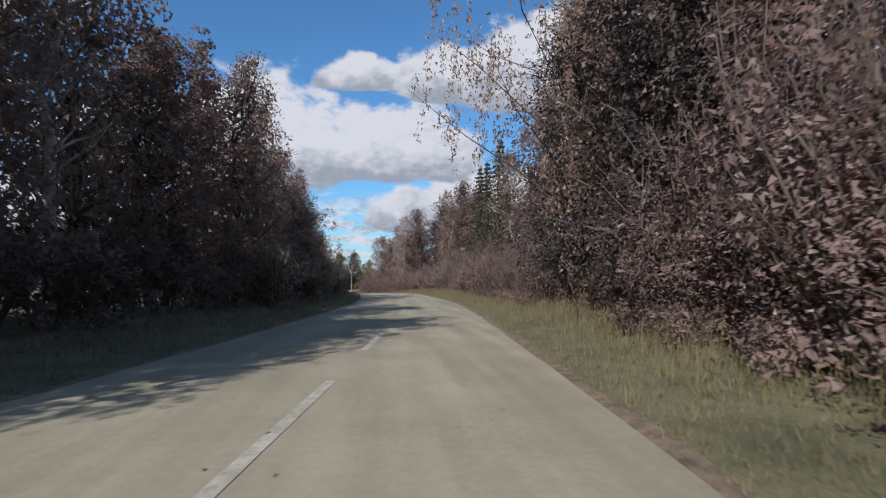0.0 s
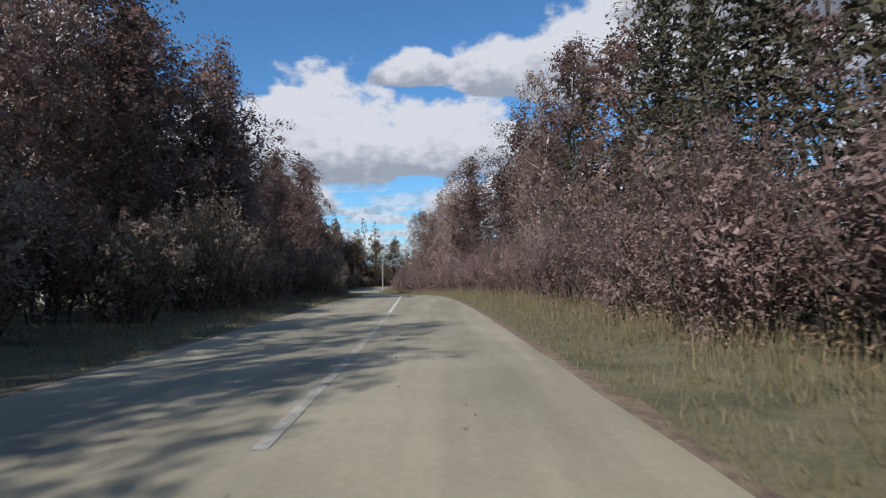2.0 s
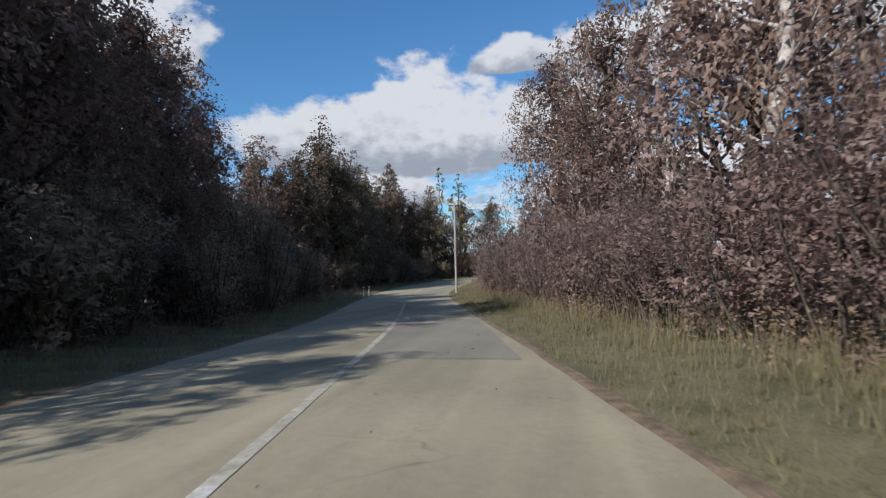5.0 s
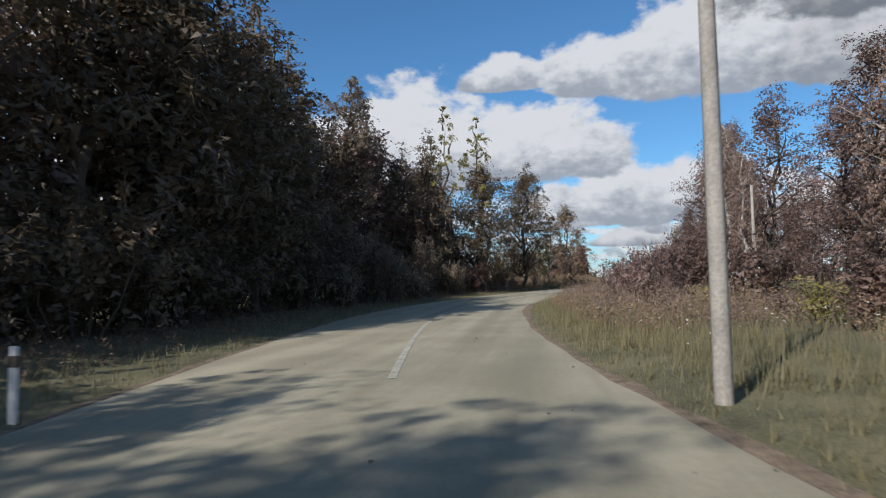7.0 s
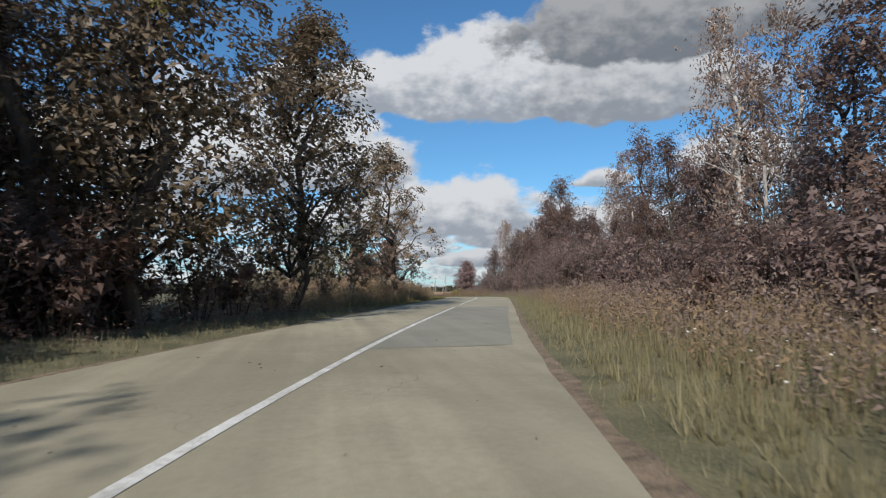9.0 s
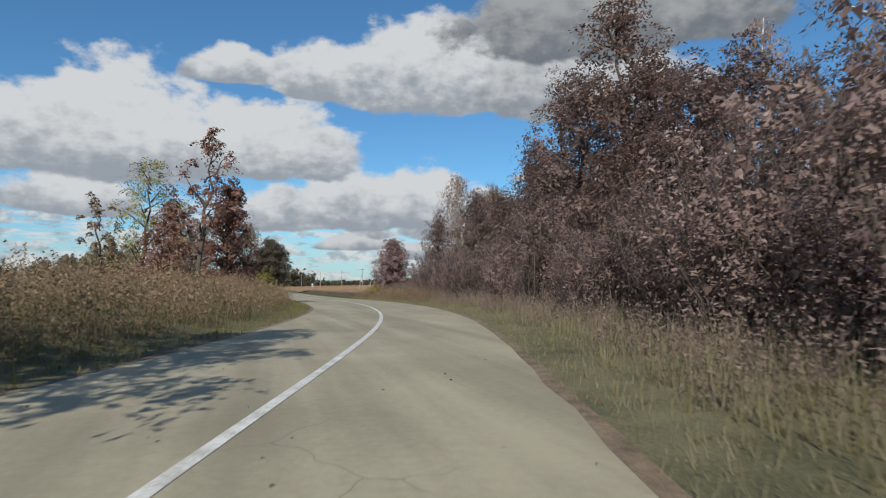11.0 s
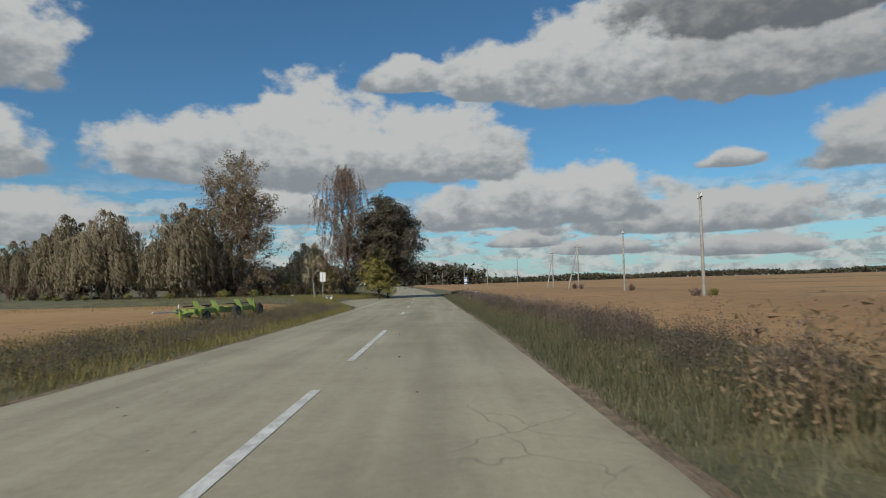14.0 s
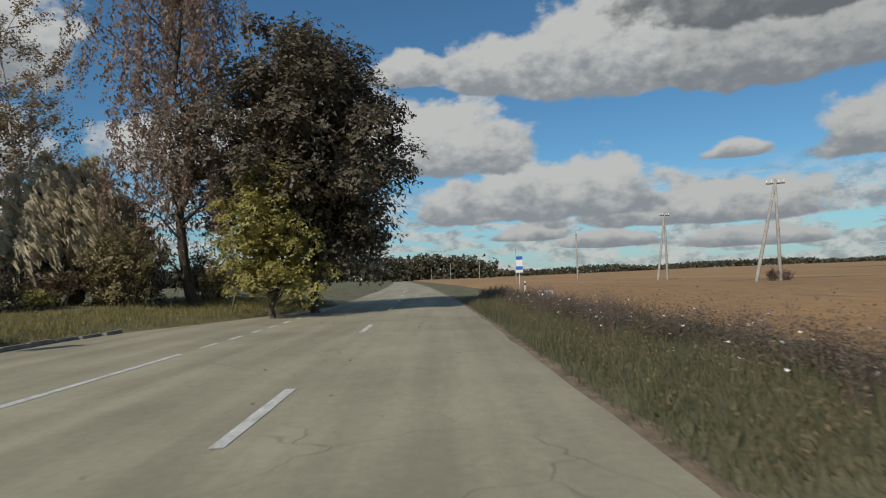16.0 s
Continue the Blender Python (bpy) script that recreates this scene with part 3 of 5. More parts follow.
def poplar_tree(label, seed, height, spread, leaf_count, material):
    """An open tree: pale leaders with rising branches, leaves in tufts along them."""
    r = np.random.default_rng(seed)
    root = thing("poplar_tree", label, "tree")
    paths, pts, inner = [], [], []
    for s in range(4):
        ang = s * 1.7 + 0.4
        lean = 0.16 * height * (0.3 if s == 0 else 1.0)
        top = Vector((math.cos(ang) * lean, math.sin(ang) * lean, height * (1.0, 0.88, 0.8, 0.7)[s]))
        line = limb((0.12 * s, 0, -0.25), top, 0.20 - 0.02 * s, 0.025, r, 0.08, 7)
        paths.append(line)
        trunk = [p for p, _ in line]
        for k in range(36):
            f = 0.14 + 0.86 * (k + 0.5) / 36
            at = trunk[min(6, int(f * 7))].lerp(trunk[min(7, int(f * 7) + 1)], f * 7 - int(f * 7))
            a2 = k * 2.39996 + s
            reach = spread * (0.30 + 0.75 * math.sin(math.pi * min(1.0, 0.12 + 0.82 * f)) ** 0.8) * r.uniform(0.4, 0.95)
            tip = at + Vector((math.cos(a2) * reach, math.sin(a2) * reach, reach * r.uniform(0.25, 0.9) - (0.5 * reach if f < 0.35 else 0.0)))
            if k % 2 == 0:
                paths.append(limb(at, tip, 0.05, 0.01, r, 0.1, 3))
            m = leaf_count // (4 * 36)
            f2 = r.uniform(0.3, 1.05, m)[:, None]
            pts.append(np.array(at) * (1 - f2) + np.array(tip) * f2 + r.normal(0, 1, (m, 3)) * np.array([0.20, 0.20, 0.27]) * (0.7 + 0.6 * f2))
            if f < 0.8:
                inner.append(np.array(at) * 0.45 + np.array(tip) * 0.55 + r.normal(0, 0.25, (8, 3)))
    part("trunk", mesh_of("trunk", *tubes(paths), BIRCH_BARK, True), root, "pale leaning trunks and branches")
    part("crown", mesh_of("crown", *joined(leaves(np.concatenate(pts), 0.22, 0.17, r, 0.2), leaves(np.concatenate(inner), 0.45, 0.34, r)), material), root)
    return root


def spruce(label, seed, height, spread, leaf_count):
    r = np.random.default_rng(seed)
    root = thing("spruce_tree", label, "tree")
    paths, pts = [limb((0, 0, -0.25), (0, 0, height), 0.2, 0.02, r, 0.02, 6)], []
    tiers = int(height * 2.0)
    boughs = tiers * 7
    for t in range(tiers):
        f = t / tiers
        z = height * (0.08 + 0.92 * f)
        out = spread * (1 - f) ** 0.85 * r.uniform(0.8, 1.1) + 0.12
        for b in range(7):
            ang = b * 0.8976 + t * 0.7 + r.normal(0, 0.15)
            reach = out * r.uniform(0.75, 1.1)
            m = max(6, int(leaf_count / boughs * (0.4 + 1.2 * (1 - f))))
            f2 = r.uniform(0.1, 1, m)
            wide = 0.28 * reach * f2 * (1.2 - f2)
            sw = r.normal(0, 1, m) * wide
            pts.append(np.stack([math.cos(ang) * reach * f2 - math.sin(ang) * sw, math.sin(ang) * reach * f2 + math.cos(ang) * sw, z - 0.32 * reach * f2 - r.uniform(0, 0.25, m)], 1))
    part("trunk", mesh_of("trunk", *tubes(paths), BARK, True), root)
    part("crown", mesh_of("crown", *leaves(np.concatenate(pts), 0.34, 0.13, r, 0.5, 0.2), NEEDLE), root)
    return root


def shrub(label, seed, height, spread, material, leaf_len, leaf_count, stems=16, narrow=0.5, name="shrub", fine=False):
    """Many stems splayed from one foot, leafy from the ground up."""
    r = np.random.default_rng(seed)
    root = thing(name, label, "bush")
    paths, pts = [], []
    per = leaf_count // (stems * 5)
    face = []
    for s in range(stems):
        ang = s * 2.39996 + r.normal(0, 0.3)
        out = spread * math.sqrt((s + 0.5) / stems)
        high = height * (1 - 0.38 * (out / spread) ** 1.6) * r.uniform(0.82, 1.08)
        tip = Vector((out * math.cos(ang), out * math.sin(ang), high))
        foot = Vector((0.3 * tip.x, 0.3 * tip.y, -0.15))
        path = limb(foot, tip, 0.030 + 0.003 * height, 0.008, r, 0.12, 4, 0.1)
        paths.append(path)
        for twig in range(5):
            f0 = r.uniform(0.12, 0.75)
            a = foot.lerp(tip, f0)
            to = a + Vector((*(r.normal(0, 1, 2) * spread * 0.28), high * r.uniform(0.22, 0.42)))
            if twig == 2 and s % 2:
                to = Vector((tip.x * r.uniform(0.6, 1.1), tip.y * r.uniform(0.6, 1.1), 0.08 * high))
            if twig in (1, 3):
                paths.append(limb(a, to, 0.013, 0.005, r, 0.1, 2))
            f2 = r.uniform(0, 1, per)
            src = np.array(a)[None] * (1 - f2[:, None]) + np.array(to if twig else tip)[None] * f2[:, None]
            src[:, 2] -= 0.12 * spread * f2 ** 2
            pts.append(src + r.normal(0, 1, (per, 3)) * np.array([0.115, 0.115, 0.06]) * (0.8 + spread * 0.32) * (1.15 - 0.55 * f2[:, None]))
            turn = np.array([to.x - foot.x * 0.5, to.y - foot.y * 0.5, 0.9 * spread]) + r.normal(0, 0.45 * spread, 3)
            face.append(np.tile(turn, (per, 1)))
    pts = np.concatenate(pts)
    pts[:, 2] = np.abs(pts[:, 2]) + 0.03
    core = blob(210, r) * np.array([spread * 0.45, spread * 0.45, height * 0.33]) + np.array([0, 0, height * 0.42])
    part("branchwork", mesh_of("branchwork", *tubes(paths, 3), BARK, True), root)
    part("foliage", mesh_of("foliage", *joined(leaves(pts, leaf_len, leaf_len * narrow, r, 0.1, fine=fine, out=np.concatenate(face), loose=0.38), leaves(core, 0.26, 0.21, r)), material), root)
    return root


class Nursery:
    """Sets out one kind of plant: the first is the plant itself, the others are copies."""

    def __init__(self, kinds, group=""):
        self.kinds, self.used, self.count = kinds, [False] * len(kinds), 0
        for k in kinds:
            tagged(k, group=group)

    def set(self, x, y, scale=1.0, tall=1.0, which=None, turn=None, sink=0.0):
        k = self.count % len(self.kinds) if which is None else which
        self.count += 1
        ob = self.kinds[k]
        turn = rng.uniform(0, 360) if turn is None else turn
        place = pose(x, y, land(x, y) - sink, 0, 0, turn)
        if not self.used[k]:
            self.used[k] = True
            ob.matrix_basis = place
            return ob
        return copy_thing(ob, place @ Matrix.Diagonal((scale, scale, scale * tall, 1)))


# ---------------------------------------------------------------- ground, road, fields
def sheet(offsets, ys, height, line=mid):
    verts = [(line(y) + o, y, height(line(y) + o, y)) for y in ys for o in offsets]
    w = len(offsets)
    faces = [(i * w + j, i * w + j + 1, (i + 1) * w + j + 1, (i + 1) * w + j) for i in range(len(ys) - 1) for j in range(w - 1)]
    return verts, faces


side_offsets = [3.2, 3.6, 4.0, 4.5, 5.2, 6, 7, 8.5, 10, 12.5, 16, 22, 30, 45, 70, 110, 180, 320, 600, 1200, 3500]
GROUND_Y = [-3500, -1200, -500, -200, *np.arange(-90, 560, 2.5).tolist(), 600, 660, 740, 860, 1000, 1195, 2000, 4500]
ground = tagged(new("ground", mesh_of("ground", *sheet([-o for o in reversed(side_offsets)] + [-1.5, 1.5] + side_offsets, GROUND_Y, land), EARTH, True)),
                "grassy ground with dry patches beside the road", "ground", kind="structure")

ROAD_Y = np.arange(-90, 1190, 1.5).tolist()


def road_strip():
    verts, faces = [], []
    for y in ROAD_Y:
        jag = 0.07 * noise.noise(Vector((0.0, y * 0.9, 0.0))) + 0.05 * noise.noise(Vector((5.0, y * 2.3, 0.0)))
        jag2 = 0.09 * noise.noise(Vector((9.0, y * 0.8, 0.0))) + 0.05 * noise.noise(Vector((7.0, y * 2.1, 0.0)))
        l, c, rr = left_edge(y) + jag, mid(y), right_edge(y) + jag2
        h = rise(y)
        verts += [(l - 0.05, y, h - 0.09), (l, y, h - 0.012), (c, y, h), (rr, y, h - 0.012), (rr + 0.05, y, h - 0.09)]
    for i in range(len(ROAD_Y) - 1):
        for j in range(4):
            a = i * 5 + j
            faces.append((a, a + 1, a + 6, a + 5))
    return verts, faces


road = tagged(new("road", mesh_of("road", *road_strip(), ASPHALT)), "worn grey asphalt country road with cracks and faded paint", "road", kind="structure")


def ribbon(y0, y1, x_of, half, z, wander=0.0, step_y=1.5):
    ys = np.linspace(y0, y1, max(2, int((y1 - y0) / step_y) + 1))
    verts, faces = [], []
    for y in ys:
        w = wander * noise.noise(Vector((x_of(y), y * 1.7, 2.0)))
        slope = (x_of(y + 0.5) - x_of(y - 0.5))
        for s in (-1, 1):
            verts.append((x_of(y) + s * (half + w), y - s * half * slope, rise(y - s * half * slope) + z))
    for i in range(len(ys) - 1):
        a = 2 * i
        faces.append((a, a + 1, a + 3, a + 2))
    return verts, faces


def marking(name, y0, y1, x_of, half=0.06, material=PAINT, z=0.006, wander=0.012):
    return part(name, mesh_of(name, *ribbon(y0, y1, x_of, half, z, wander, 0.6 if y1 - y0 < 20 else 1.2), material), road)


for y0, y1, mat in ((-4, 9, WORN), (13, 17.5, WORN), (27, 29.5, WORN), (30.5, 33, WORN), (34, 36, WORN), (56, 76, WORN), (76, 131, PAINT), (131, 166, WORN), (186, 203, WORN), (206, 226, WORN),
                    (227, 262, PAINT), (266, 333.7, PAINT), (337, 346, PAINT), (349.5, 359.5, PAINT), (363, 372, PAINT)):
    marking("centre_line", y0, y1, mid, 0.072, mat)
for y in (384.8, 396.4, 408.6, 420.2, 432, 444, 456, 468, 480, 492, 504):
    marking("centre_dash", y, y + 2.9, mid, 0.075)


def bay_line(y):
    return left_edge(y) + 0.14


marking("edge_line", 404.5, 416.4, bay_line, 0.075, z=-0.006)
for k in range(5):
    marking("edge_dash", 394.6 + 2.0 * k, 395.7 + 2.0 * k, bay_line, 0.075, z=-0.006)
for k in range(12):
    marking("edge_dash", 417.5 + 2.0 * k, 418.6 + 2.0 * k, bay_line, 0.075, z=-0.006)

# newer repairs in the surface
for name, y0, y1, a, b in (("road_patch", 138.2, 151, 0.1, 3.1), ("road_patch", 239.5, 263, -0.2, 3.3)):
    verts, faces = [], []
    ys = np.arange(y0, y1, 1.2)
    for y in ys:
        w = 0.05 * noise.noise(Vector((y, 1.0, 0.0)))
        verts += [(mid(y) + a + w, y, rise(y) + 0.0045), (mid(y) + b + w, y, rise(y) - 0.003)]
    faces = [(2 * i, 2 * i + 1, 2 * i + 3, 2 * i + 2) for i in range(len(ys) - 1)]
    part(name, mesh_of(name, verts, faces, PATCH), road, "darker bluish-grey repair in the asphalt")


def shoulder(name, edge, sign, width):
    verts, faces = [], []
    ys = np.concatenate([np.arange(-90, 0, 2.0), np.arange(0, 445, 0.7), np.arange(445, 700, 2.0)])
    for y in ys:
        w = width * (0.75 + 0.9 * noise.noise(Vector((sign * 3.0, y * 0.3, 1.0))) + 1.1 * noise.noise(Vector((sign * 5.0, y * 1.4, 2.0)))) + (0.30 * step(y, 203, 212) * (1 - step(y, 222, 234)) if sign > 0 else 0.0)
        x0 = edge(y)
        verts += [(x0 - sign * 0.1, y, rise(y) - 0.035), (x0 + sign * 0.1, y, rise(y) - 0.01), (x0 + sign * (0.12 + max(0.08, w)), y, land(x0 + sign * (0.12 + max(0.08, w)), y) + 0.012)]
    for i in range(len(ys) - 1):
        for j in range(2):
            a = i * 3 + j
            faces.append((a, a + 1, a + 4, a + 3))
    return tagged(new(name, mesh_of(name, verts, faces, GRAVEL)), "narrow strip of gravelly brown soil along the asphalt", "road shoulder", kind="structure")


shoulder("shoulder_left", left_edge, -1, 0.12)
shoulder("shoulder_right", right_edge, 1, 0.15)


def field(name, y0, y1, offsets, line, label):
    """A crop field; its rim dips into the soil and wanders a little."""
    ys = [y for y in GROUND_Y if y0 <= y <= y1]
    verts, faces = sheet(offsets, ys, lambda x, y: land(x, y) + 0.05, line)
    w = len(offsets)
    rim = 0 if abs(offsets[0]) < abs(offsets[-1]) else w - 1
    out = []
    for k, (x, y, z) in enumerate(verts):
        col, row = k % w, k // w
        if col == rim:
            x += 0.5 * noise.noise(Vector((x * 0.2, y * 0.45, 6.0)))
        if col == rim or row in (0, len(ys) - 1):
            z = land(x, y) - 0.08
        out.append((x, y, z))
    return tagged(new(name, mesh_of(name, out, faces, STUBBLE, True)), label, "field", kind="structure")


field("field_right", 340, 1200, [3.9, 4.6, 5.4, 7, 8.5, 10, 12.5, 16, 22, 30, 45, 70, 110, 180, 320, 600, 1200], right_edge, "harvested straw-coloured stubble field")
field("field_left", 354, 398, [-300, -170, -100, -60, -40, -28, -20, -15, -12, -9, -7, -5.0, -3.9, -3.1], left_edge, "harvested golden stubble field")

# bus bay
bay_y = np.arange(393, 439, 1.0).tolist()

verts = []
for y in bay_y:
    verts += [(left_edge(y) + 0.05, y, rise(y) - 0.009), (left_edge(y) - bay_out(y), y, rise(y) + 0.03)]
bay = tagged(new("bus_bay", mesh_of("bus_bay", verts, [(2 * i + 1, 2 * i, 2 * i + 2, 2 * i + 3) for i in range(len(bay_y) - 1)], ASPHALT)),
             "weathered asphalt bus bay beside the road", "road", kind="structure")


# sandy entrance of a farm track, and tractor tracks across the stubble
SAND = surface("sandy_track", (0.22, 0.165, 0.11), (0.36, 0.28, 0.19), 1.2, 0.95, 0.8, 30)
TRACK = surface("trodden_stubble", (0.17, 0.105, 0.058), (0.29, 0.185, 0.10), 0.4, 0.95, 0.9, 12, fine=6.0)


def lane(points, half, lift):
    """Strip of ground along a line, laid on the land."""
    pts = np.array(points, float)
    seg = np.r_[0, np.cumsum(np.linalg.norm(np.diff(pts, axis=0), axis=1))]
    verts, faces = [], []
    steps = max(2, int(seg[-1] / 1.2))
    for k in range(steps + 1):
        s = seg[-1] * k / steps
        x, y = np.interp(s, seg, pts[:, 0]), np.interp(s, seg, pts[:, 1])
        x2, y2 = np.interp(s + 0.1, seg, pts[:, 0]), np.interp(s + 0.1, seg, pts[:, 1])
        x1, y1 = np.interp(s - 0.1, seg, pts[:, 0]), np.interp(s - 0.1, seg, pts[:, 1])
        d = Vector((x2 - x1, y2 - y1)).normalized()
        w = half * (1 + 0.3 * noise.noise(Vector((x * 0.7, y * 0.7, 4.0))))
        for side in (-1, 0, 1):
            px, py = x - d.y * w * side, y + d.x * w * side
            verts.append((px, py, land(px, py) + (lift if side == 0 else -0.03)))
    for k in range(steps):
        for j in range(2):
            a = 3 * k + j
            faces.append((a, a + 3, a + 4, a + 1))
    return verts, faces


edge = left_edge(350)
tagged(new("farm_track", mesh_of("farm_track", *lane([(edge - 0.05, 350), (edge - 3, 350.2), (edge - 9, 351.5), (edge - 22, 353)], 1.6, 0.07), SAND)), "sandy entrance of a farm track beside the road", "track", kind="structure")
for way in ([(16, 392), (24, 396), (36, 398), (60, 396)], [(18, 398), (28, 402), (44, 403), (80, 401)], [(22, 380), (34, 384), (52, 384), (90, 380)], [(20, 410), (20.5, 440), (19, 500)], [(22, 410), (22.5, 440), (21, 500)], [(38, 372), (36, 420), (33, 500)]):
    tagged(new("tractor_track", mesh_of("tractor_track", *lane(way, 0.32, 0.075), TRACK)), "darker trodden tractor track in the stubble", "track", kind="structure")


# ---------------------------------------------------------------- plants
def willow(seed, height, spread, count, fine):
    return shrub("tall grey-leaved willow bush at the roadside", seed, height, spread, WILLOW_LEAF, 0.125 if fine else 0.25, count, 18 if fine else 12, 0.6 if fine else 0.7, "willow_bush")


willow_bush = Nursery([willow(11, 5.2, 2.3, 5000, True), willow(12, 4.6, 2.1, 4600, True), willow(13, 5.6, 2.0, 5000, True), willow(14, 4.2, 2.4, 4800, True)], "bushes along the road")
willow_back = Nursery([willow(15, 5.2, 2.3, 1600, False), willow(16, 4.6, 2.2, 1600, False), willow(17, 5.8, 2.2, 1600, False)], "bushes along the road")


def undergrowth(seed, height, spread):
    return shrub("dark shady undergrowth bush below the trees", seed, height, spread, DARK_LEAF, 0.25, 1400, 9, 0.7, "undergrowth_bush")


dark_bush = Nursery([undergrowth(21, 4.0, 2.0), undergrowth(22, 3.2, 2.2), undergrowth(23, 4.8, 1.9)], "undergrowth bushes")
low_bush = Nursery([
    shrub("low reddish-brown bush among the weeds", 31, 1.8, 1.3, WILLOW_LEAF, 0.11, 2400, 12, 0.6),
    shrub("low dark bush among the weeds", 32, 2.3, 1.2, DARK_LEAF, 0.12, 2400, 12, 0.6),
    shrub("low yellowish bush among the weeds", 33, 1.5, 1.2, GREEN_LEAF, 0.11, 1800, 12, 0.6),
], "low bushes")


def edge_tree(label, seed, height, spread, base, material):
    return broadleaf(label, "tree", seed, height, spread, base, material, 0.195, 6800, 72, solid=14, puff=1.08, core_leaf=0.25)


leafy = Nursery([
    edge_tree("tall dark broadleaf tree at the forest edge", 41, 13.5, 3.2, 3.0, DARK_LEAF),
    edge_tree("tall dark broadleaf tree at the forest edge", 42, 11.5, 3.0, 2.6, DARK_LEAF),
    edge_tree("tall dark broadleaf tree at the forest edge", 43, 14.5, 3.0, 3.4, DARK_LEAF),
    edge_tree("grey-leaved aspen tree at the forest edge", 44, 12.0, 2.8, 2.6, WILLOW_LEAF),
], "forest trees")
birches = Nursery([
    birch("birch tree with white trunk and hanging grey-green leaves", 51, 13.5, 2.3, BIRCH_LEAF, 3800),
    birch("birch tree with white trunk and hanging grey-green leaves", 52, 11.5, 2.0, BIRCH_LEAF, 3600),
    birch("birch tree with white trunk and hanging grey-green leaves", 53, 15.0, 2.4, BIRCH_LEAF, 4000),
], "birch trees")
spruces = Nursery([
    spruce("tall dark spruce with drooping boughs", 61, 15.5, 3.3, 9000),
    spruce("tall dark spruce with drooping boughs", 62, 12.5, 3.0, 8000),
], "spruce trees")
back_tree = Nursery([
    broadleaf("forest tree standing deeper in the wood", "tree", 71, 12.5, 3.4, 0.8, DARK_LEAF, 0.36, 1500, 34),
    broadleaf("forest tree standing deeper in the wood", "tree", 72, 14.0, 3.4, 0.8, DARK_LEAF, 0.36, 1500, 36),
], "trees inside the forest")

R = np.random.default_rng(99)


def walk_line(y0, y1, gap):
    y = y0
    while y < y1:
        yield y + R.uniform(-0.3, 0.3) * gap
        y += gap * R.uniform(0.85, 1.15)


# left forest: undergrowth, edge trees, and the wood behind
def left_size(y):
    return float(np.interp(y, [0, 20, 30, 46, 53, 56, 70, 78, 86, 95, 98, 112, 115, 130, 136, 150, 160, 172, 184, 194, 250], [1.25, 1.25, 1.1, 1.15, 1.2, 1.15, 1.15, 1.15, 1.25, 1.2, 0.7, 0.7, 1.1, 1.05, 1.3, 1.3, 1.05, 0.75, 0.75, 1.2, 1.1]))


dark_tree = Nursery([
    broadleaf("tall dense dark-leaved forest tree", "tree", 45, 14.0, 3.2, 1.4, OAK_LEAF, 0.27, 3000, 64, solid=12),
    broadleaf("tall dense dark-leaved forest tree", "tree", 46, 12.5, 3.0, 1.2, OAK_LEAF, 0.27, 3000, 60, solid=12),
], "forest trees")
# darker leaves than the other undergrowth: the deep shade is in their colour
shade_bush = Nursery([shrub("very dark undergrowth bush, deep shade put into its leaf colour", 24, 4.4, 2.2, OAK_LEAF, 0.23, 2000, 10, 0.68, "undergrowth_bush")], "undergrowth bushes")
BACK_Y = [-40, -7, -4, 5, 9, 31, 34, 38, 54, 57, 70, 75, 90, 92, 97, 99, 113, 114.5, 117, 118, 122, 123, 126, 128, 186, 189, 212, 216]
BACK_X = [5, 5, 0.2, 0.2, 2.3, 2.3, 6, 2.4, 2.8, 5.4, 5.4, 8.0, 8.0, 3.0, 3.0, 6.6, 6.6, 1.2, 1.2, 6.6, 6.6, 0.6, 0.6, 6.6, 6.6, 1.0, 0.6, 6.4]


def set_back(y):
    """The tall trees stand close to the road in some stretches and farther off in others."""
    return float(np.interp(y, BACK_Y, BACK_X))


hazel_bush = Nursery([
    shrub("leafy hazel bush in the sun before the forest", 25, 4.6, 1.9, HAZEL_LEAF, 0.16, 3600, 18, 0.72, "hazel_bush"),
    shrub("leafy hazel bush in the sun before the forest", 26, 3.6, 1.8, HAZEL_LEAF, 0.16, 3200, 16, 0.72, "hazel_bush"),
    shrub("leafy hazel bush in the sun before the forest", 27, 5.4, 1.8, HAZEL_LEAF, 0.16, 3800, 18, 0.72, "hazel_bush"),
], "hazel bushes")
for y in walk_line(-14, 248, 3.1):
    # bushes coloured for deep shade in these two stretches
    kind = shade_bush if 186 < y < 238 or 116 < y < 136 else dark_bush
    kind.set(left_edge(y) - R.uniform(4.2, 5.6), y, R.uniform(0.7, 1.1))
for y in (33, 47, 58, 63, 68.5, 74, 77.5, 80, 84.5, 89, 99, 106.5, 109, 115.5, 118, 133, 139, 142, 146.5, 150, 154, 158, 162, 166, 170, 216, 220, 223.5, 228, 232, 237):
    hazel_bush.set(left_edge(y) - R.uniform(3.0, 4.0), y, R.uniform(0.75, 1.2))
for y in walk_line(-30, 247, 4.3):
    size = left_size(y) * R.uniform(0.85, 1.1)
    back = set_back(y)
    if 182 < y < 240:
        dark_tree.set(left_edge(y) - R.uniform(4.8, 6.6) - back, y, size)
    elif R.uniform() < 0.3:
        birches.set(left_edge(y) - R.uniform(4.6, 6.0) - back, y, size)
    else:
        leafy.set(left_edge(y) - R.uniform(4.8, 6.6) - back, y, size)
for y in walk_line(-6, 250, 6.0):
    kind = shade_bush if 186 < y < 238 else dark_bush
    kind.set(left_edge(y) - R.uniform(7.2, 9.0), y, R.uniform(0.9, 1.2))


def deep_size(y):
    return left_size(y) * (0.72 if 55 < y < 160 else 1.0)


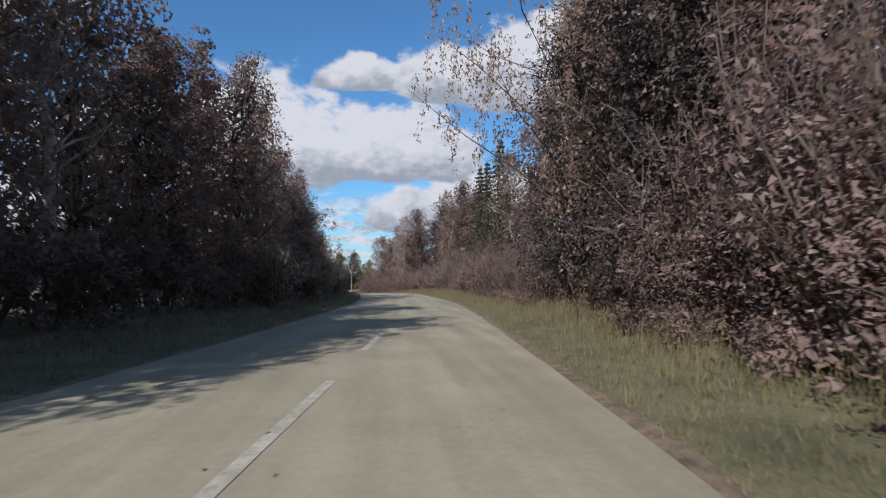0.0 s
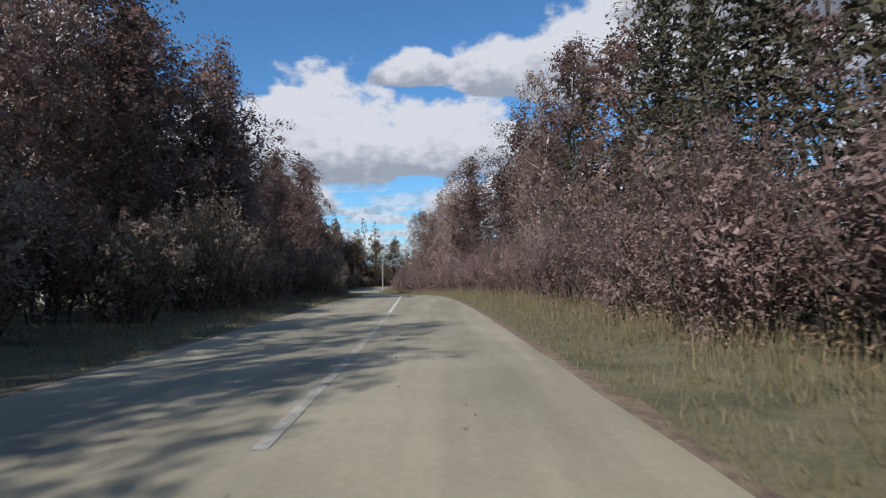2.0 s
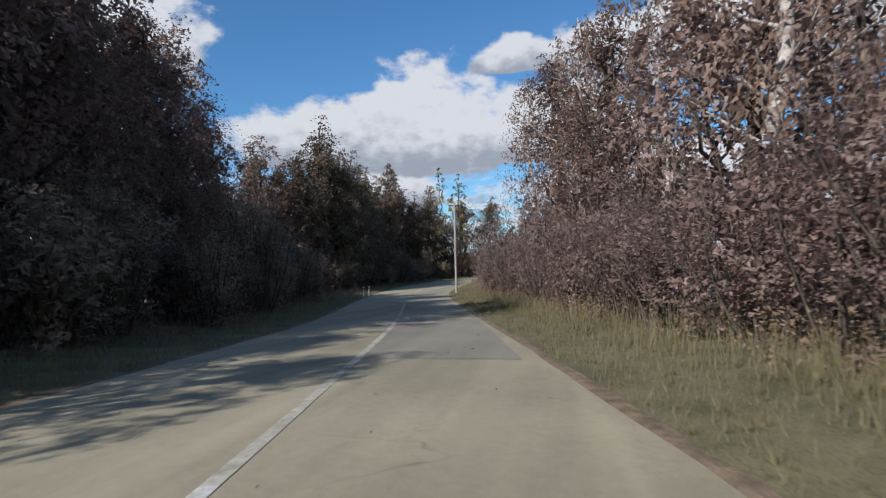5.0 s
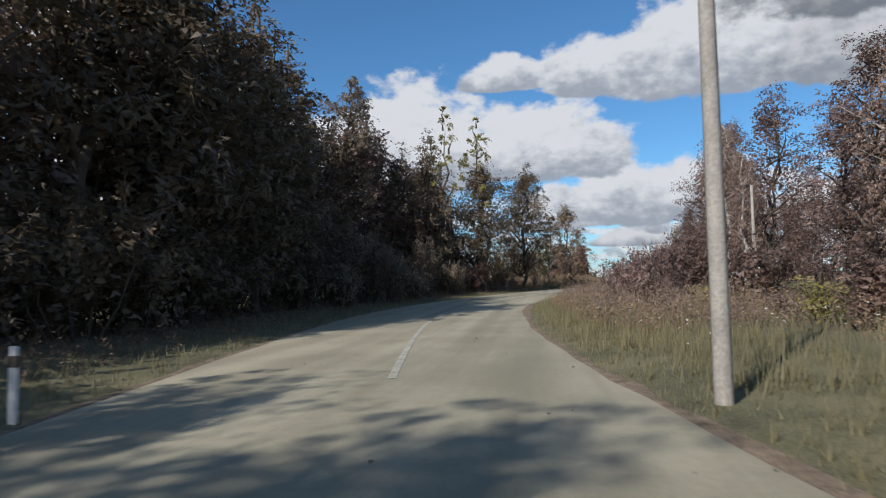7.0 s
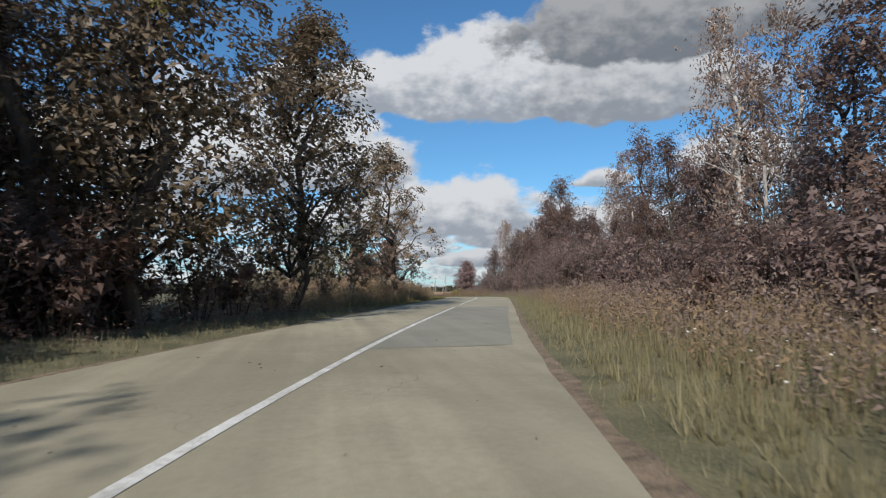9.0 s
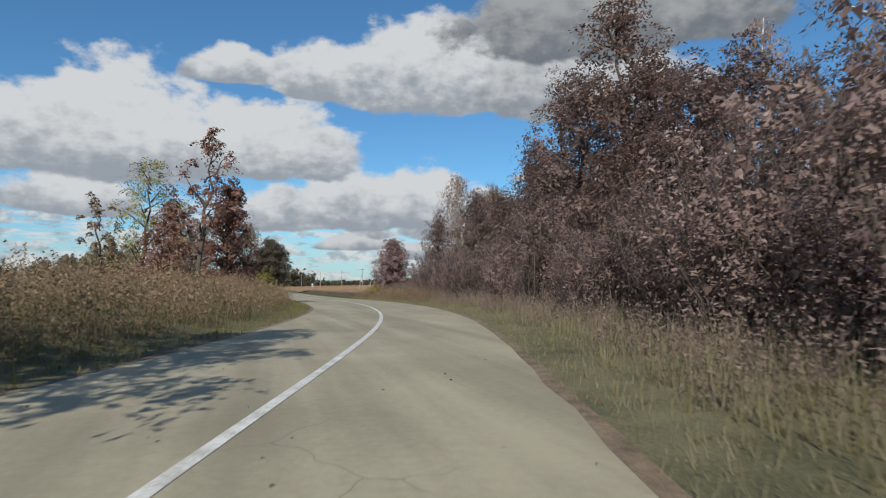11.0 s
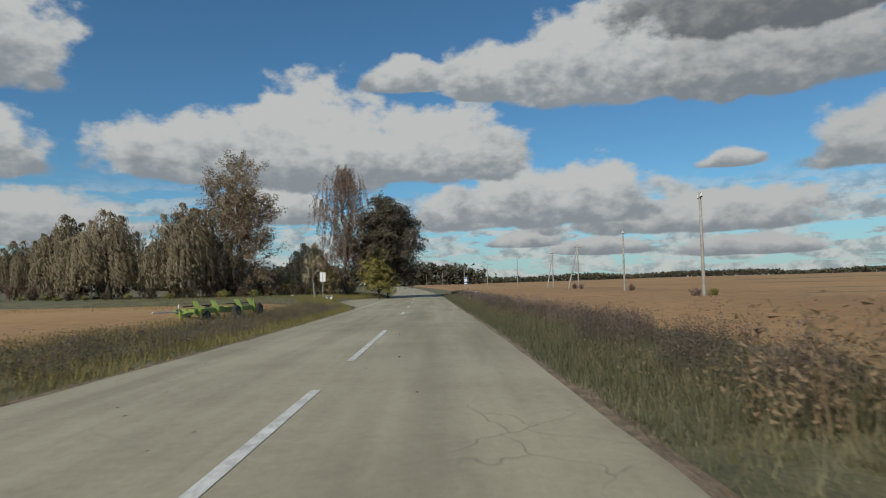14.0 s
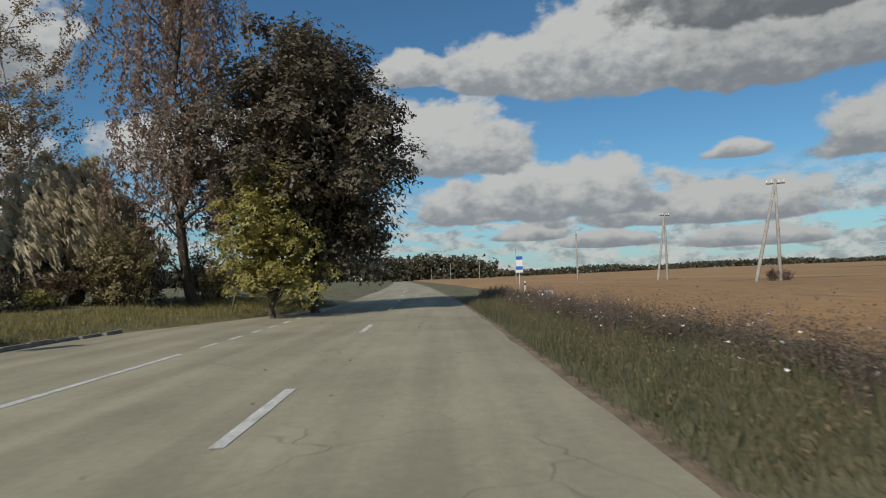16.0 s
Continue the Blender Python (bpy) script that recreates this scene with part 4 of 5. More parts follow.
for y in walk_line(186, 262, 3.0):
    back_tree.set(left_edge(y) - R.uniform(8.5, 11) - 4.5 * step(y, 224, 234), y, R.uniform(0.75, 1.0))
for y in walk_line(-16, 250, 3.6):
    back_tree.set(left_edge(y) - R.uniform(9, 12), y, deep_size(y) * R.uniform(0.85, 1.1))
for y in walk_line(-20, 252, 10.0):
    back_tree.set(left_edge(y) - R.uniform(15, 21), y, deep_size(y) * R.uniform(0.9, 1.15))

for y in walk_line(196, 213, 3.0):
    dark_tree.set(left_edge(y) - R.uniform(4.4, 5.6), y, R.uniform(1.0, 1.12))
for y in walk_line(190, 214, 3.6):
    dark_tree.set(left_edge(y) - R.uniform(7.6, 9.4), y, R.uniform(1.0, 1.15))
for y, o in ((84, 11.0), (88, 11.2)):
    leafy.set(left_edge(y) - o, y, 1.3)
for y, o in ((70, 11.2), (75, 11.6), (80.5, 11.2)):
    birches.set(left_edge(y) - o, y, 1.05)
for y in walk_line(84, 96, 4.0):
    leafy.set(left_edge(y) - R.uniform(13, 15), y, R.uniform(1.3, 1.5))
for y in walk_line(126, 166, 4.0):
    leafy.set(left_edge(y) - R.uniform(10.5, 12.5), y, R.uniform(1.05, 1.2))

for y, o in ((134, 8.2), (138, 8.8), (142, 8.4), (146.5, 9.0)):
    leafy.set(left_edge(y) - o, y, 1.25)
for y, o in ((222, 9.0), (227, 9.6), (231, 10.2), (236, 9.2), (241, 10.0), (245, 11.5), (250, 11.0)):
    dark_tree.set(left_edge(y) - o, y, 1.05)
Nursery([broadleaf("tall tree with a sunlit yellowish crown above the dark forest", "tree", 48, 19.0, 2.7, 11.5, HAZEL_LEAF, 0.24, 7000, 54, name="tree")]).set(-28.0, 231.0)

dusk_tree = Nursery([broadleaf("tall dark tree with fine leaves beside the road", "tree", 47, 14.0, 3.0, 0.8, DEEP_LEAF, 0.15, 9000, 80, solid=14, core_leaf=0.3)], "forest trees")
for y, o in ((0.0, 5.4), (3.6, 5.0), (6.0, 5.8)):
    dark_tree.set(left_edge(y) - o, y, 1.12)

# right: a hedge of willows with taller trees behind
for y in walk_line(-6, 182, 2.6):
    if 17 < y < 28:
        continue
    willow_bush.set(right_edge(y) + R.uniform(3.4, 4.4), y, R.uniform(0.7, 1.05))
for y in walk_line(-4, 178, 6.5):
    willow_back.set(right_edge(y) + R.uniform(5.6, 7.0), y, R.uniform(0.9, 1.3))
for y in walk_line(0, 176, 4.4):
    k = R.uniform()
    x = right_edge(y) + R.uniform(6.0, 8.5)
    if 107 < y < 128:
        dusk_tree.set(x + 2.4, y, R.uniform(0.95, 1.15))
    elif 58 < y < 88 and k < 0.55:
        spruces.set(x, y, R.uniform(0.95, 1.15))
    elif k < 0.45:
        birches.set(x, y, R.uniform(1.0, 1.25))
    else:
        leafy.set(x, y, R.uniform(0.95, 1.25))
for y in walk_line(-6, 176, 6.0):
    back_tree.set(right_edge(y) + R.uniform(11, 17), y, R.uniform(0.95, 1.25))
for y in (4.5, 8.0, 11.5, 14.5, 31, 35, 39, 44, 50):
    low_bush.set(right_edge(y) + 2.9, y, 0.62, which=0)
for y, o, k in ((4.5, 4.6, 1.2), (7.0, 4.3, 1.35), (9.5, 4.5, 1.3), (12.0, 4.4, 1.4), (14.2, 4.9, 1.25)):
    willow_bush.set(right_edge(y) + o, y, k)
# kept dark by leaf colour, which stands in for shade on them
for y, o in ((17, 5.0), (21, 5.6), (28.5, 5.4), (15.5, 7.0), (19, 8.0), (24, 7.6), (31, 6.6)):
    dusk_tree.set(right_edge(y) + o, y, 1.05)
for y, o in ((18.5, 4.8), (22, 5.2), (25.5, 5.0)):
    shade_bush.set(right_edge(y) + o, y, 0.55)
Nursery([birch("big birch with long branches hanging over the road", 54, 15.5, 4.2, BIRCH_LEAF, 15000, 2.4, BARK, 1.0)]).set(9.0, 26.0, turn=8)

# second bend: wood set back from the road behind a weedy meadow
for y in walk_line(196, 300, 4.2):
    k = R.uniform()
    x = right_edge(y) + R.uniform(13, 18) + 4.5 * (1 - step(y, 216, 226))
    size = R.uniform(0.85, 1.1) * (1.22 if 232 < y < 262 else 1.0)
    if k < 0.4:
        birches.set(x, y, size)
    else:
        leafy.set(x, y, size)
for y in walk_line(190, 320, 5.0):
    back_tree.set(right_edge(y) + R.uniform(22, 30), y, R.uniform(0.8, 1.05))
for y in walk_line(206, 264, 2.3):
    willow_back.set(right_edge(y) + R.uniform(5.6, 8.5), y, R.uniform(0.5, 0.75))
for y in walk_line(206, 264, 2.6):
    dark_bush.set(right_edge(y) + R.uniform(9, 12), y, R.uniform(0.8, 1.2))
for y in walk_line(190, 270, 2.6):
    low_bush.set(right_edge(y) + R.uniform(4.5, 8.5), y, R.uniform(0.5, 1.0))

# hedge before the fields
for y in walk_line(266, 331, 2.5):
    willow_bush.set(right_edge(y) + R.uniform(3.6, 5.0), y, R.uniform(0.65, 1.0))
for y in walk_line(272, 328, 3.6):
    willow_back.set(right_edge(y) + R.uniform(6.5, 8.5), y, R.uniform(1.0, 1.35))
for y in walk_line(270, 336, 4.6):
    leafy.set(right_edge(y) + R.uniform(8.5, 13), y, R.uniform(0.5, 0.6) if y < 292 else R.uniform(0.72, 0.84))
for y, o, s in ((296, 7.4, 0.9), (299.5, 8.2, 1.0), (303.5, 7.8, 1.0), (307, 8.6, 0.95), (311, 8.4, 0.85), (316, 9.0, 0.8), (337, 7.6, 0.66), (340.5, 8.6, 0.66)):
    leafy.set(right_edge(y) + o, y, s)
for y in walk_line(272, 334, 3.4):
    dark_bush.set(right_edge(y) + R.uniform(6.5, 9), y, R.uniform(0.9, 1.2))
for y, o in ((297, 6.8), (293.5, 7.4), (289, 7.0)):
    leafy.set(right_edge(y) + o, y, 0.62)
for x, y, s in ((28.6, 360.5, 0.95), (30.5, 352, 0.95), (26, 341, 0.9), (34, 357, 0.95)):
    birches.set(x, y, s)
for x, y, s in ((31, 344, 0.85), (36, 350, 0.9), (29, 334, 0.8), (38, 340, 0.9), (24, 330, 0.7)):
    leafy.set(x, y, s)
for x, y, s in ((20.8, 351.0, 0.8), (23.0, 352, 0.75), (25.5, 354, 0.7), (20, 343, 0.5), (22.5, 345, 0.6), (18.8, 347.5, 0.5)):
    willow_bush.set(x, y, s)
for x, y, s in ((26.5, 349, 0.9), (29.5, 354, 0.95), (25.0, 341.5, 0.85), (28.5, 345.5, 0.95), (24.5, 335.5, 0.8), (32, 359, 0.95)):
    leafy.set(x, y, s)
for x, y, s in ((25.3, 352, 1.05), (24.2, 346, 1.05)):
    birches.set(x, y, s)
for x, y, s in ((20.6, 352.5, 0.75), (22.2, 354, 0.8), (18.6, 351.5, 0.6), (22.6, 348.5, 0.8), (21.8, 341, 0.75), (20.8, 337.5, 0.7), (19.2, 334.5, 0.7), (23.6, 350.5, 0.9), (18.2, 331.5, 0.7), (21.5, 344.5, 0.75), (24.0, 338.5, 0.9), (27, 356, 0.8), (29.5, 359, 0.8)):
    dark_bush.set(x, y, s)
for x, y, s in ((18.2, 341.5, 0.8), (19.4, 346.5, 0.85), (18.6, 344.0, 0.8), (17.2, 336.5, 0.5), (19.4, 350, 0.55), (16.4, 333.5, 0.5), (14.9, 352.6, 0.4), (19.2, 354, 0.5)):
    willow_bush.set(x, y, s)
for x, y, s in ((15.3, 340, 1.0), (16.6, 344, 0.9), (17.5, 347.5, 1.0), (15.0, 336, 0.9)):
    low_bush.set(x, y, s, which=0)
Nursery([broadleaf("big egg-shaped purple-grey bush alone at the field's corner", "bush", 81, 7.0, 2.5, 0.4, MAUVE_LEAF, 0.13, 32000, 200, name="round_bush", stems=3, puff=0.85, shape=1.2, solid=30, core_leaf=0.24, many=8)]).set(17.4, 353.0)
Nursery([shrub("low yellow-green bush at the foot of a bigger one", 82, 2.0, 1.4, GREEN_LEAF, 0.17, 1800, 16, 0.65, "yellow_bush")]).set(14.4, 350.4)

# left end of the forest: single maples and oaks against the sky
Nursery([broadleaf("old maple with an open dark crown", "tree", 91, 13.5, 4.2, 2.6, GROVE_LEAF, 0.26, 15000, 100, puff=1.25, name="maple_tree")]).set(-19.0, 247.5)
Nursery([broadleaf("maple with brownish leaves and dark trunk", "tree", 92, 15.2, 3.8, 2.4, GROVE_LEAF, 0.26, 15000, 100, puff=1.25, name="maple_tree")]).set(-14.8, 259.5)
Nursery([broadleaf("tall sparse oak standing alone by the road", "tree", 93, 12.0, 3.0, 2.0, GROVE_LEAF, 0.25, 10000, 80, gaps=0.08, puff=1.2, name="oak_tree")]).set(-7.0, 277)
Nursery([broadleaf("slim oak with thin crown", "tree", 94, 11.0, 2.0, 1.6, OAK_LEAF, 0.26, 3600, 40, gaps=0.3, name="oak_tree")]).set(-10.8, 273)
Nursery([broadleaf("half-dead tree with bare limbs above the forest", "tree", 95, 20.0, 2.0, 11.5, GREEN_LEAF, 0.26, 2200, 34, gaps=0.25, name="half_dead_tree")]).set(-22.4, 246)
Nursery([broadleaf("half-dead tree with bare limbs above the forest", "tree", 96, 19.5, 2.0, 11.0, GREEN_LEAF, 0.26, 2200, 34, gaps=0.25, name="half_dead_tree", lean=0.04)]).set(-18.6, 246)
for x, y, s in ((-19.6, 243.5, 1.0), (-22, 253, 0.9), (-17.8, 250.5, 0.9), (-17, 255, 0.85), (-15.8, 262, 0.6), (-13.0, 267, 0.45), (-25, 257, 0.9), (-19.5, 243, 1.0)):
    dark_bush.set(x, y, s)
for x, y, s in ((-23.5, 239.5, 1.1), (-25.5, 246, 1.1), (-27.5, 252, 1.05), (-29, 258, 1.0), (-24.5, 256.5, 0.9)):
    dark_tree.set(x, y, s)
# trees on the left bank before the fields
Nursery([broadleaf("tree with yellow-green autumn crown on the bank", "tree", 97, 12.0, 3.4, 3.4, GREEN_LEAF, 0.22, 6500, 60, gaps=0.12, name="yellow_tree", puff=1.2)]).set(-9.8, 337)
Nursery([broadleaf("slender tree with sparse reddish leaves", "tree", 98, 11.4, 2.3, 3.8, RED_LEAF, 0.25, 3400, 44, gaps=0.2, name="red_tree")]).set(-3.6, 321)
Nursery([broadleaf("dense dark red-brown maple on the bank", "tree", 99, 8.6, 2.1, 0.4, RED_LEAF, 0.22, 12000, 90, name="maple_tree", puff=1.15, solid=12)]).set(-2.0, 327.0)
Nursery([broadleaf("brownish young oak on the bank", "tree", 100, 7.4, 2.8, 0.6, RED_LEAF, 0.24, 5000, 46, name="oak_tree")]).set(-7.2, 331.5)
Nursery([broadleaf("dark thin young tree on the bank", "tree", 101, 8.5, 1.6, 1.0, GROVE_LEAF, 0.25, 2600, 36, gaps=0.1, name="young_tree")]).set(-13.0, 335)
for x, y, s in ((-7, 330, 1.0), (-5.5, 327, 0.9), (-9.0, 331, 1.1), (-11, 326, 1.0), (-13, 322, 0.9), (-7, 320, 0.7), (-1.5, 340, 0.8)):
    low_bush.set(x, y, s)

Nursery([broadleaf("slender tree with brownish leaves alone in the field", "tree", 102, 7.8, 1.7, 1.6, GROVE_LEAF, 0.24, 3600, 46, name="red_tree")]).set(-19.0, 370)

# the grove at the bus stop
Nursery([broadleaf("big dense dark-green oak leaning over the road", "tree", 111, 12.4, 5.0, 3.2, OLD_OAK_LEAF, 0.26, 44000, 230, shape=1.5, puff=0.86, many=14, name="oak_tree", solid=18, core_leaf=0.5)]).set(3.2, 432.5)
Nursery([broadleaf("small yellow-green tree in front of the oak", "tree", 112, 6.2, 2.2, 1.3, GREEN_LEAF, 0.17, 12000, 80, name="small_tree", puff=1.0)]).set(2.35, 428.6)
Nursery([birch("tall birch with hanging brownish branches", 113, 16.5, 4.3, BIRCH_LEAF, 24000, 2.5, BARK)]).set(-2.0, 431.0)
Nursery([weeping("small weeping willow with grey-brown curtains", 114, 6.8, 3.0, 11000, PALE_WEEPING, 26)]).set(-6.3, 429.5)
Nursery([poplar_tree("tall poplar with open shimmering crown and pale limbs", 115, 15.8, 4.6, 22000, GROVE_LEAF)]).set(-13.0, 421.8)
Nursery([poplar_tree("slimmer poplar with an open crown", 121, 21.5, 4.7, 20000, GROVE_LEAF)]).set(-21.5, 447)
willows = Nursery([
    weeping("big weeping willow with yellowish hanging shoots", 116, 10.6, 4.2, 19000, WEEPING_LEAF),
    weeping("big weeping willow with yellowish hanging shoots", 117, 9.4, 4.4, 17000, WEEPING_LEAF),
    weeping("big weeping willow with brownish hanging shoots", 118, 10.0, 3.8, 17000, WEEPING_LEAF),
], "weeping willows")
for x, y, s in ((-17.2, 418, 1.0), (-27, 420, 1.05), (-34, 424, 0.95), (-41, 432, 0.85), (-47, 434, 0.8)):
    willows.set(x, y, s)
spruces.set(-38, 442, 0.75)
for k in range(15):
    dark_bush.set(-46 + 2.9 * k + R.uniform(-0.6, 0.6), 424 + (3.5 if k < 12 else 7.0) + R.uniform(-1, 1), R.uniform(0.6, 0.95))
for x, y, s in ((-10.0, 424.5, 0.62), (-12.5, 419, 0.5), (-9.5, 428, 0.7), (-14.5, 417, 0.6), (-8.0, 434.5, 0.75), (-5.2, 433.5, 0.6), (-3.6, 435.5, 0.7), (-11.5, 431, 0.8)):
    dark_bush.set(x, y, s)
foot_bush = Nursery([shrub("low yellow-green bush at the foot of the trees", 83, 1.7, 1.3, GREEN_LEAF, 0.14, 1600, 12, 0.6), shrub("low brown-green bush at the foot of the trees", 84, 2.2, 1.4, OAK_LEAF, 0.16, 1800, 12, 0.6)], "low bushes")
Nursery([shrub("tall olive-green bush in front of the willow", 87, 3.9, 1.7, STOP_LEAF, 0.16, 4600, 16, 0.66)]).set(-3.7, 428.4)
stop_bush = Nursery([shrub("brown-green bush beside the bus stop", 85, 2.8, 1.9, STOP_LEAF, 0.15, 3600, 14, 0.66), shrub("brown-green bush beside the bus stop", 86, 2.3, 1.8, GROVE_LEAF, 0.15, 3200, 14, 0.66)], "bushes by the bus stop")
for x, y, s in ((-13.8, 422.5, 1.0), (-11.0, 424.0, 1.05), (-8.4, 425.5, 1.0), (-6.2, 427.5, 0.9), (-4.2, 428.8, 0.8), (-9.6, 422.8, 0.8), (-16, 421.5, 1.0), (-12.4, 421.0, 0.8), (-2.0, 433.5, 0.8), (-19.5, 420, 0.9)):
    stop_bush.set(x, y, s)
for k in range(19):
    x = -42 + 2.05 * k + R.uniform(-0.7, 0.7)
    foot_bush.set(x, 414 + R.uniform(-0.5, 0.9) + (6 if x < -30 else 0) + (11 if x > -9.5 else 2.5 if x > -14 else 0), R.uniform(0.35, 0.75) * (1.5 if x > -14 else 1.0))
for x, y, s in ((31.2, 442.5, 0.5), (30.2, 442.2, 0.4), (27.2, 389.4, 0.45), (26.0, 389.2, 0.4), (31.2, 418.4, 0.4)):
    low_bush.set(x, y, s)


# far woods, one thicket of small clumps each
def far_wood(name, points, height, depth, count, size, label, material=DARK_LEAF):
    r = np.random.default_rng(len(label) + count)
    pts = np.array(points, float)
    seg = np.r_[0, np.cumsum(np.linalg.norm(np.diff(pts, axis=0), axis=1))]
    s = r.uniform(0, seg[-1], count)
    x, y = np.interp(s, seg, pts[:, 0]), np.interp(s, seg, pts[:, 1])
    crest = height * (0.75 + 0.25 * np.sin(s * 0.045) * np.sin(s * 0.013 + 1) + 0.2 * np.sin(s * 0.21) * np.sin(s * 0.47))
    z = crest * r.uniform(0, 1, count) ** 0.7
    x = x + r.normal(0, depth, count)
    y = y + r.normal(0, depth, count)
    base = np.array([land(a, b) for a, b in zip(x, y)])
    c = np.stack([x, y, base + z], 1)
    ob = new(name, mesh_of(name, *leaves(c, size, size * 0.8, r, 0.1), material))
    return tagged(ob, label, "woods", kind="stuff")


far_wood("far_woods", [(-420, 640), (-150, 700), (-60, 780), (40, 815)], 16, 6, 19000, 3.2, "dark distant forest edge beyond the fields", NEEDLE)
far_wood("far_woods", [(-30, 900), (40, 1000), (400, 1060), (900, 900)], 7, 8, 14000, 3.6, "thin distant treeline on the horizon", NEEDLE)
far_wood("far_woods", [(900, 900), (1200, 500), (1000, 100)], 10, 10, 7000, 5.0, "thin distant treeline on the horizon", NEEDLE)
far_wood("far_woods", [(-900, 300), (-700, 600), (-420, 640)], 16, 8, 7000, 5.5, "dark distant forest edge beyond the fields", NEEDLE)


# ---------------------------------------------------------------- grasses and weeds
def blades(name, label, spots, tall, wide, material, seed, lean=0.3):
    """Thin grass blades standing at the given spots."""
    r = np.random.default_rng(seed)
    p = np.array(spots, float)
    k = len(p)
    ang = r.uniform(0, 2 * np.pi, k)
    h = tall[0] + (tall[1] - tall[0]) * r.uniform(0, 1, k) ** 1.8
    side = np.stack([np.cos(ang), np.sin(ang), 0 * ang], 1) * (wide * r.uniform(0.6, 1.4, k))[:, None]
    tip = p + np.stack([r.normal(0, lean, k) * h, r.normal(0, lean, k) * h, h], 1)
    v = np.stack([p - side, p + side, tip], 1).reshape(-1, 3)
    return tagged(new(name, mesh_of(name, v, np.arange(3 * k).reshape(k, 3), material)), label, "grass", kind="stuff")


def weeds(name, label, spots, tall, material, seed, leaf=0.09, per=7):
    """Upright weeds: a thin stalk with small leaves up to its head."""
    r = np.random.default_rng(seed)
    p = np.array(spots, float)
    k = len(p)
    h = tall[0] + (tall[1] - tall[0]) * r.uniform(0, 1, k)
    tip = p + np.stack([r.normal(0, 0.14, k) * h, r.normal(0, 0.14, k) * h, h], 1)
    ang = r.uniform(0, 2 * np.pi, k)
    side = np.stack([np.cos(ang), np.sin(ang), 0 * ang], 1) * 0.006
    stalk = (np.stack([p - side, p + side, tip], 1).reshape(-1, 3), np.arange(3 * k).reshape(k, 3))
    f = r.uniform(0.15, 1.05, (k, per, 1))
    at = p[:, None] * (1 - f) + tip[:, None] * f + r.normal(0, 0.07, (k, per, 3))
    foliage = leaves(at.reshape(-1, 3), leaf, leaf * 0.55, r, 0.0, -0.2)
    return tagged(new(name, mesh_of(name, *joined(stalk, foliage), material)), label, "weeds", kind="stuff")


def strew(y0, y1, side, near, far, per_metre, clump=None):
    """Spots on a verge between two distances from the asphalt, thicker in tufts."""
    n = int((y1 - y0) * per_metre)
    ys = R.uniform(y0, y1, n)
    d = near + (far - near) * R.uniform(0, 1, n)
    out = []
    for y, o in zip(ys, d):
        o += 0.5 * near * noise.noise(Vector((y * 0.33, near * 3.0, side * 2.0))) if near > 1.0 else 0.0
        x = left_edge(y) - o if side < 0 else right_edge(y) + o
        if side < 0 and 348.2 < y < 352.2 or side > 0 and 203 < y < 238 and o < 0.5 and R.uniform() < 0.75:
            continue
        if side < 0 and 393 < y < 439:
            x -= bay_out(y) + 0.2
        if clump is not None and noise.noise(Vector((x * 1.1, y * 1.1, 7.0))) + R.uniform(-0.4, 0.4) < clump:
            continue
        out.append((x, y, land(x, y) - 0.02))
    return out


def tufts(name, label, spots, tall, material, seed, per=22, wide=0.006):
    """Bunches of grass: blades fanning out from one root."""
    r = np.random.default_rng(seed)
    p = np.repeat(np.array(spots, float), per, axis=0)
    k = len(p)
    size = np.repeat(tall[0] + (tall[1] - tall[0]) * r.uniform(0, 1, len(spots)) ** 1.6, per)
    ang = r.uniform(0, 2 * np.pi, k)
    lean = np.abs(r.normal(0, 0.42, k))
    h = size * r.uniform(0.5, 1.0, k)
    root = p + np.stack([np.cos(ang), np.sin(ang), 0 * ang], 1) * (0.16 * size * r.uniform(0, 1, k))[:, None]
    tip = root + np.stack([np.cos(ang) * lean * h, np.sin(ang) * lean * h, h * np.sqrt(np.maximum(0.2, 1 - lean ** 2))], 1)
    turn = ang + r.uniform(0.9, 2.2, k)
    side = np.stack([np.cos(turn), np.sin(turn), 0 * turn], 1) * (wide * r.uniform(0.7, 1.4, k))[:, None]
    v = np.stack([root - side, root + side, tip], 1).reshape(-1, 3)
    return tagged(new(name, mesh_of(name, v, np.arange(3 * k).reshape(k, 3), material)), label, "grass", kind="stuff")


VERGE = "short green roadside grass with dry stalks"
blades("verge_grass", VERGE, strew(2, 190, 1, 0.12, 4.0, 420, -0.4), (0.05, 0.24), 0.007, GRASS, 1)
blades("verge_grass", VERGE, strew(190, 362, 1, 0.1, 4.5, 420, -0.4), (0.05, 0.26), 0.007, GRASS, 2)
blades("verge_grass", VERGE, strew(356, 440, 1, 0.12, 3.7, 1150, -0.45), (0.06, 0.40), 0.0075, GREEN_GRASS, 3)
blades("verge_grass", VERGE, strew(5, 262, -1, 0.08, 3.8, 190, -0.25), (0.06, 0.36), 0.008, GRASS, 4)
blades("verge_grass", VERGE, strew(262, 345, -1, 0.08, 4.6, 280, -0.3), (0.05, 0.24), 0.009, MEADOW_GRASS, 5)
blades("verge_grass", VERGE, strew(345, 440, -1, 0.06, 4.2, 900, -0.5), (0.06, 0.34), 0.009, MEADOW_GRASS, 45)
blades("tall_grass", "tall pale dry grass before the bushes", strew(0, 190, 1, 1.8, 4.0, 110, 0.0), (0.4, 1.0), 0.008, GRASS, 6, 0.16)
blades("tall_grass", "tall pale dry grass before the bushes", strew(262, 358, 1, 1.8, 4.8, 140, -0.1), (0.4, 1.0), 0.008, GRASS, 7, 0.16)
TUFT = "bunches of long roadside grass, green and straw-coloured"
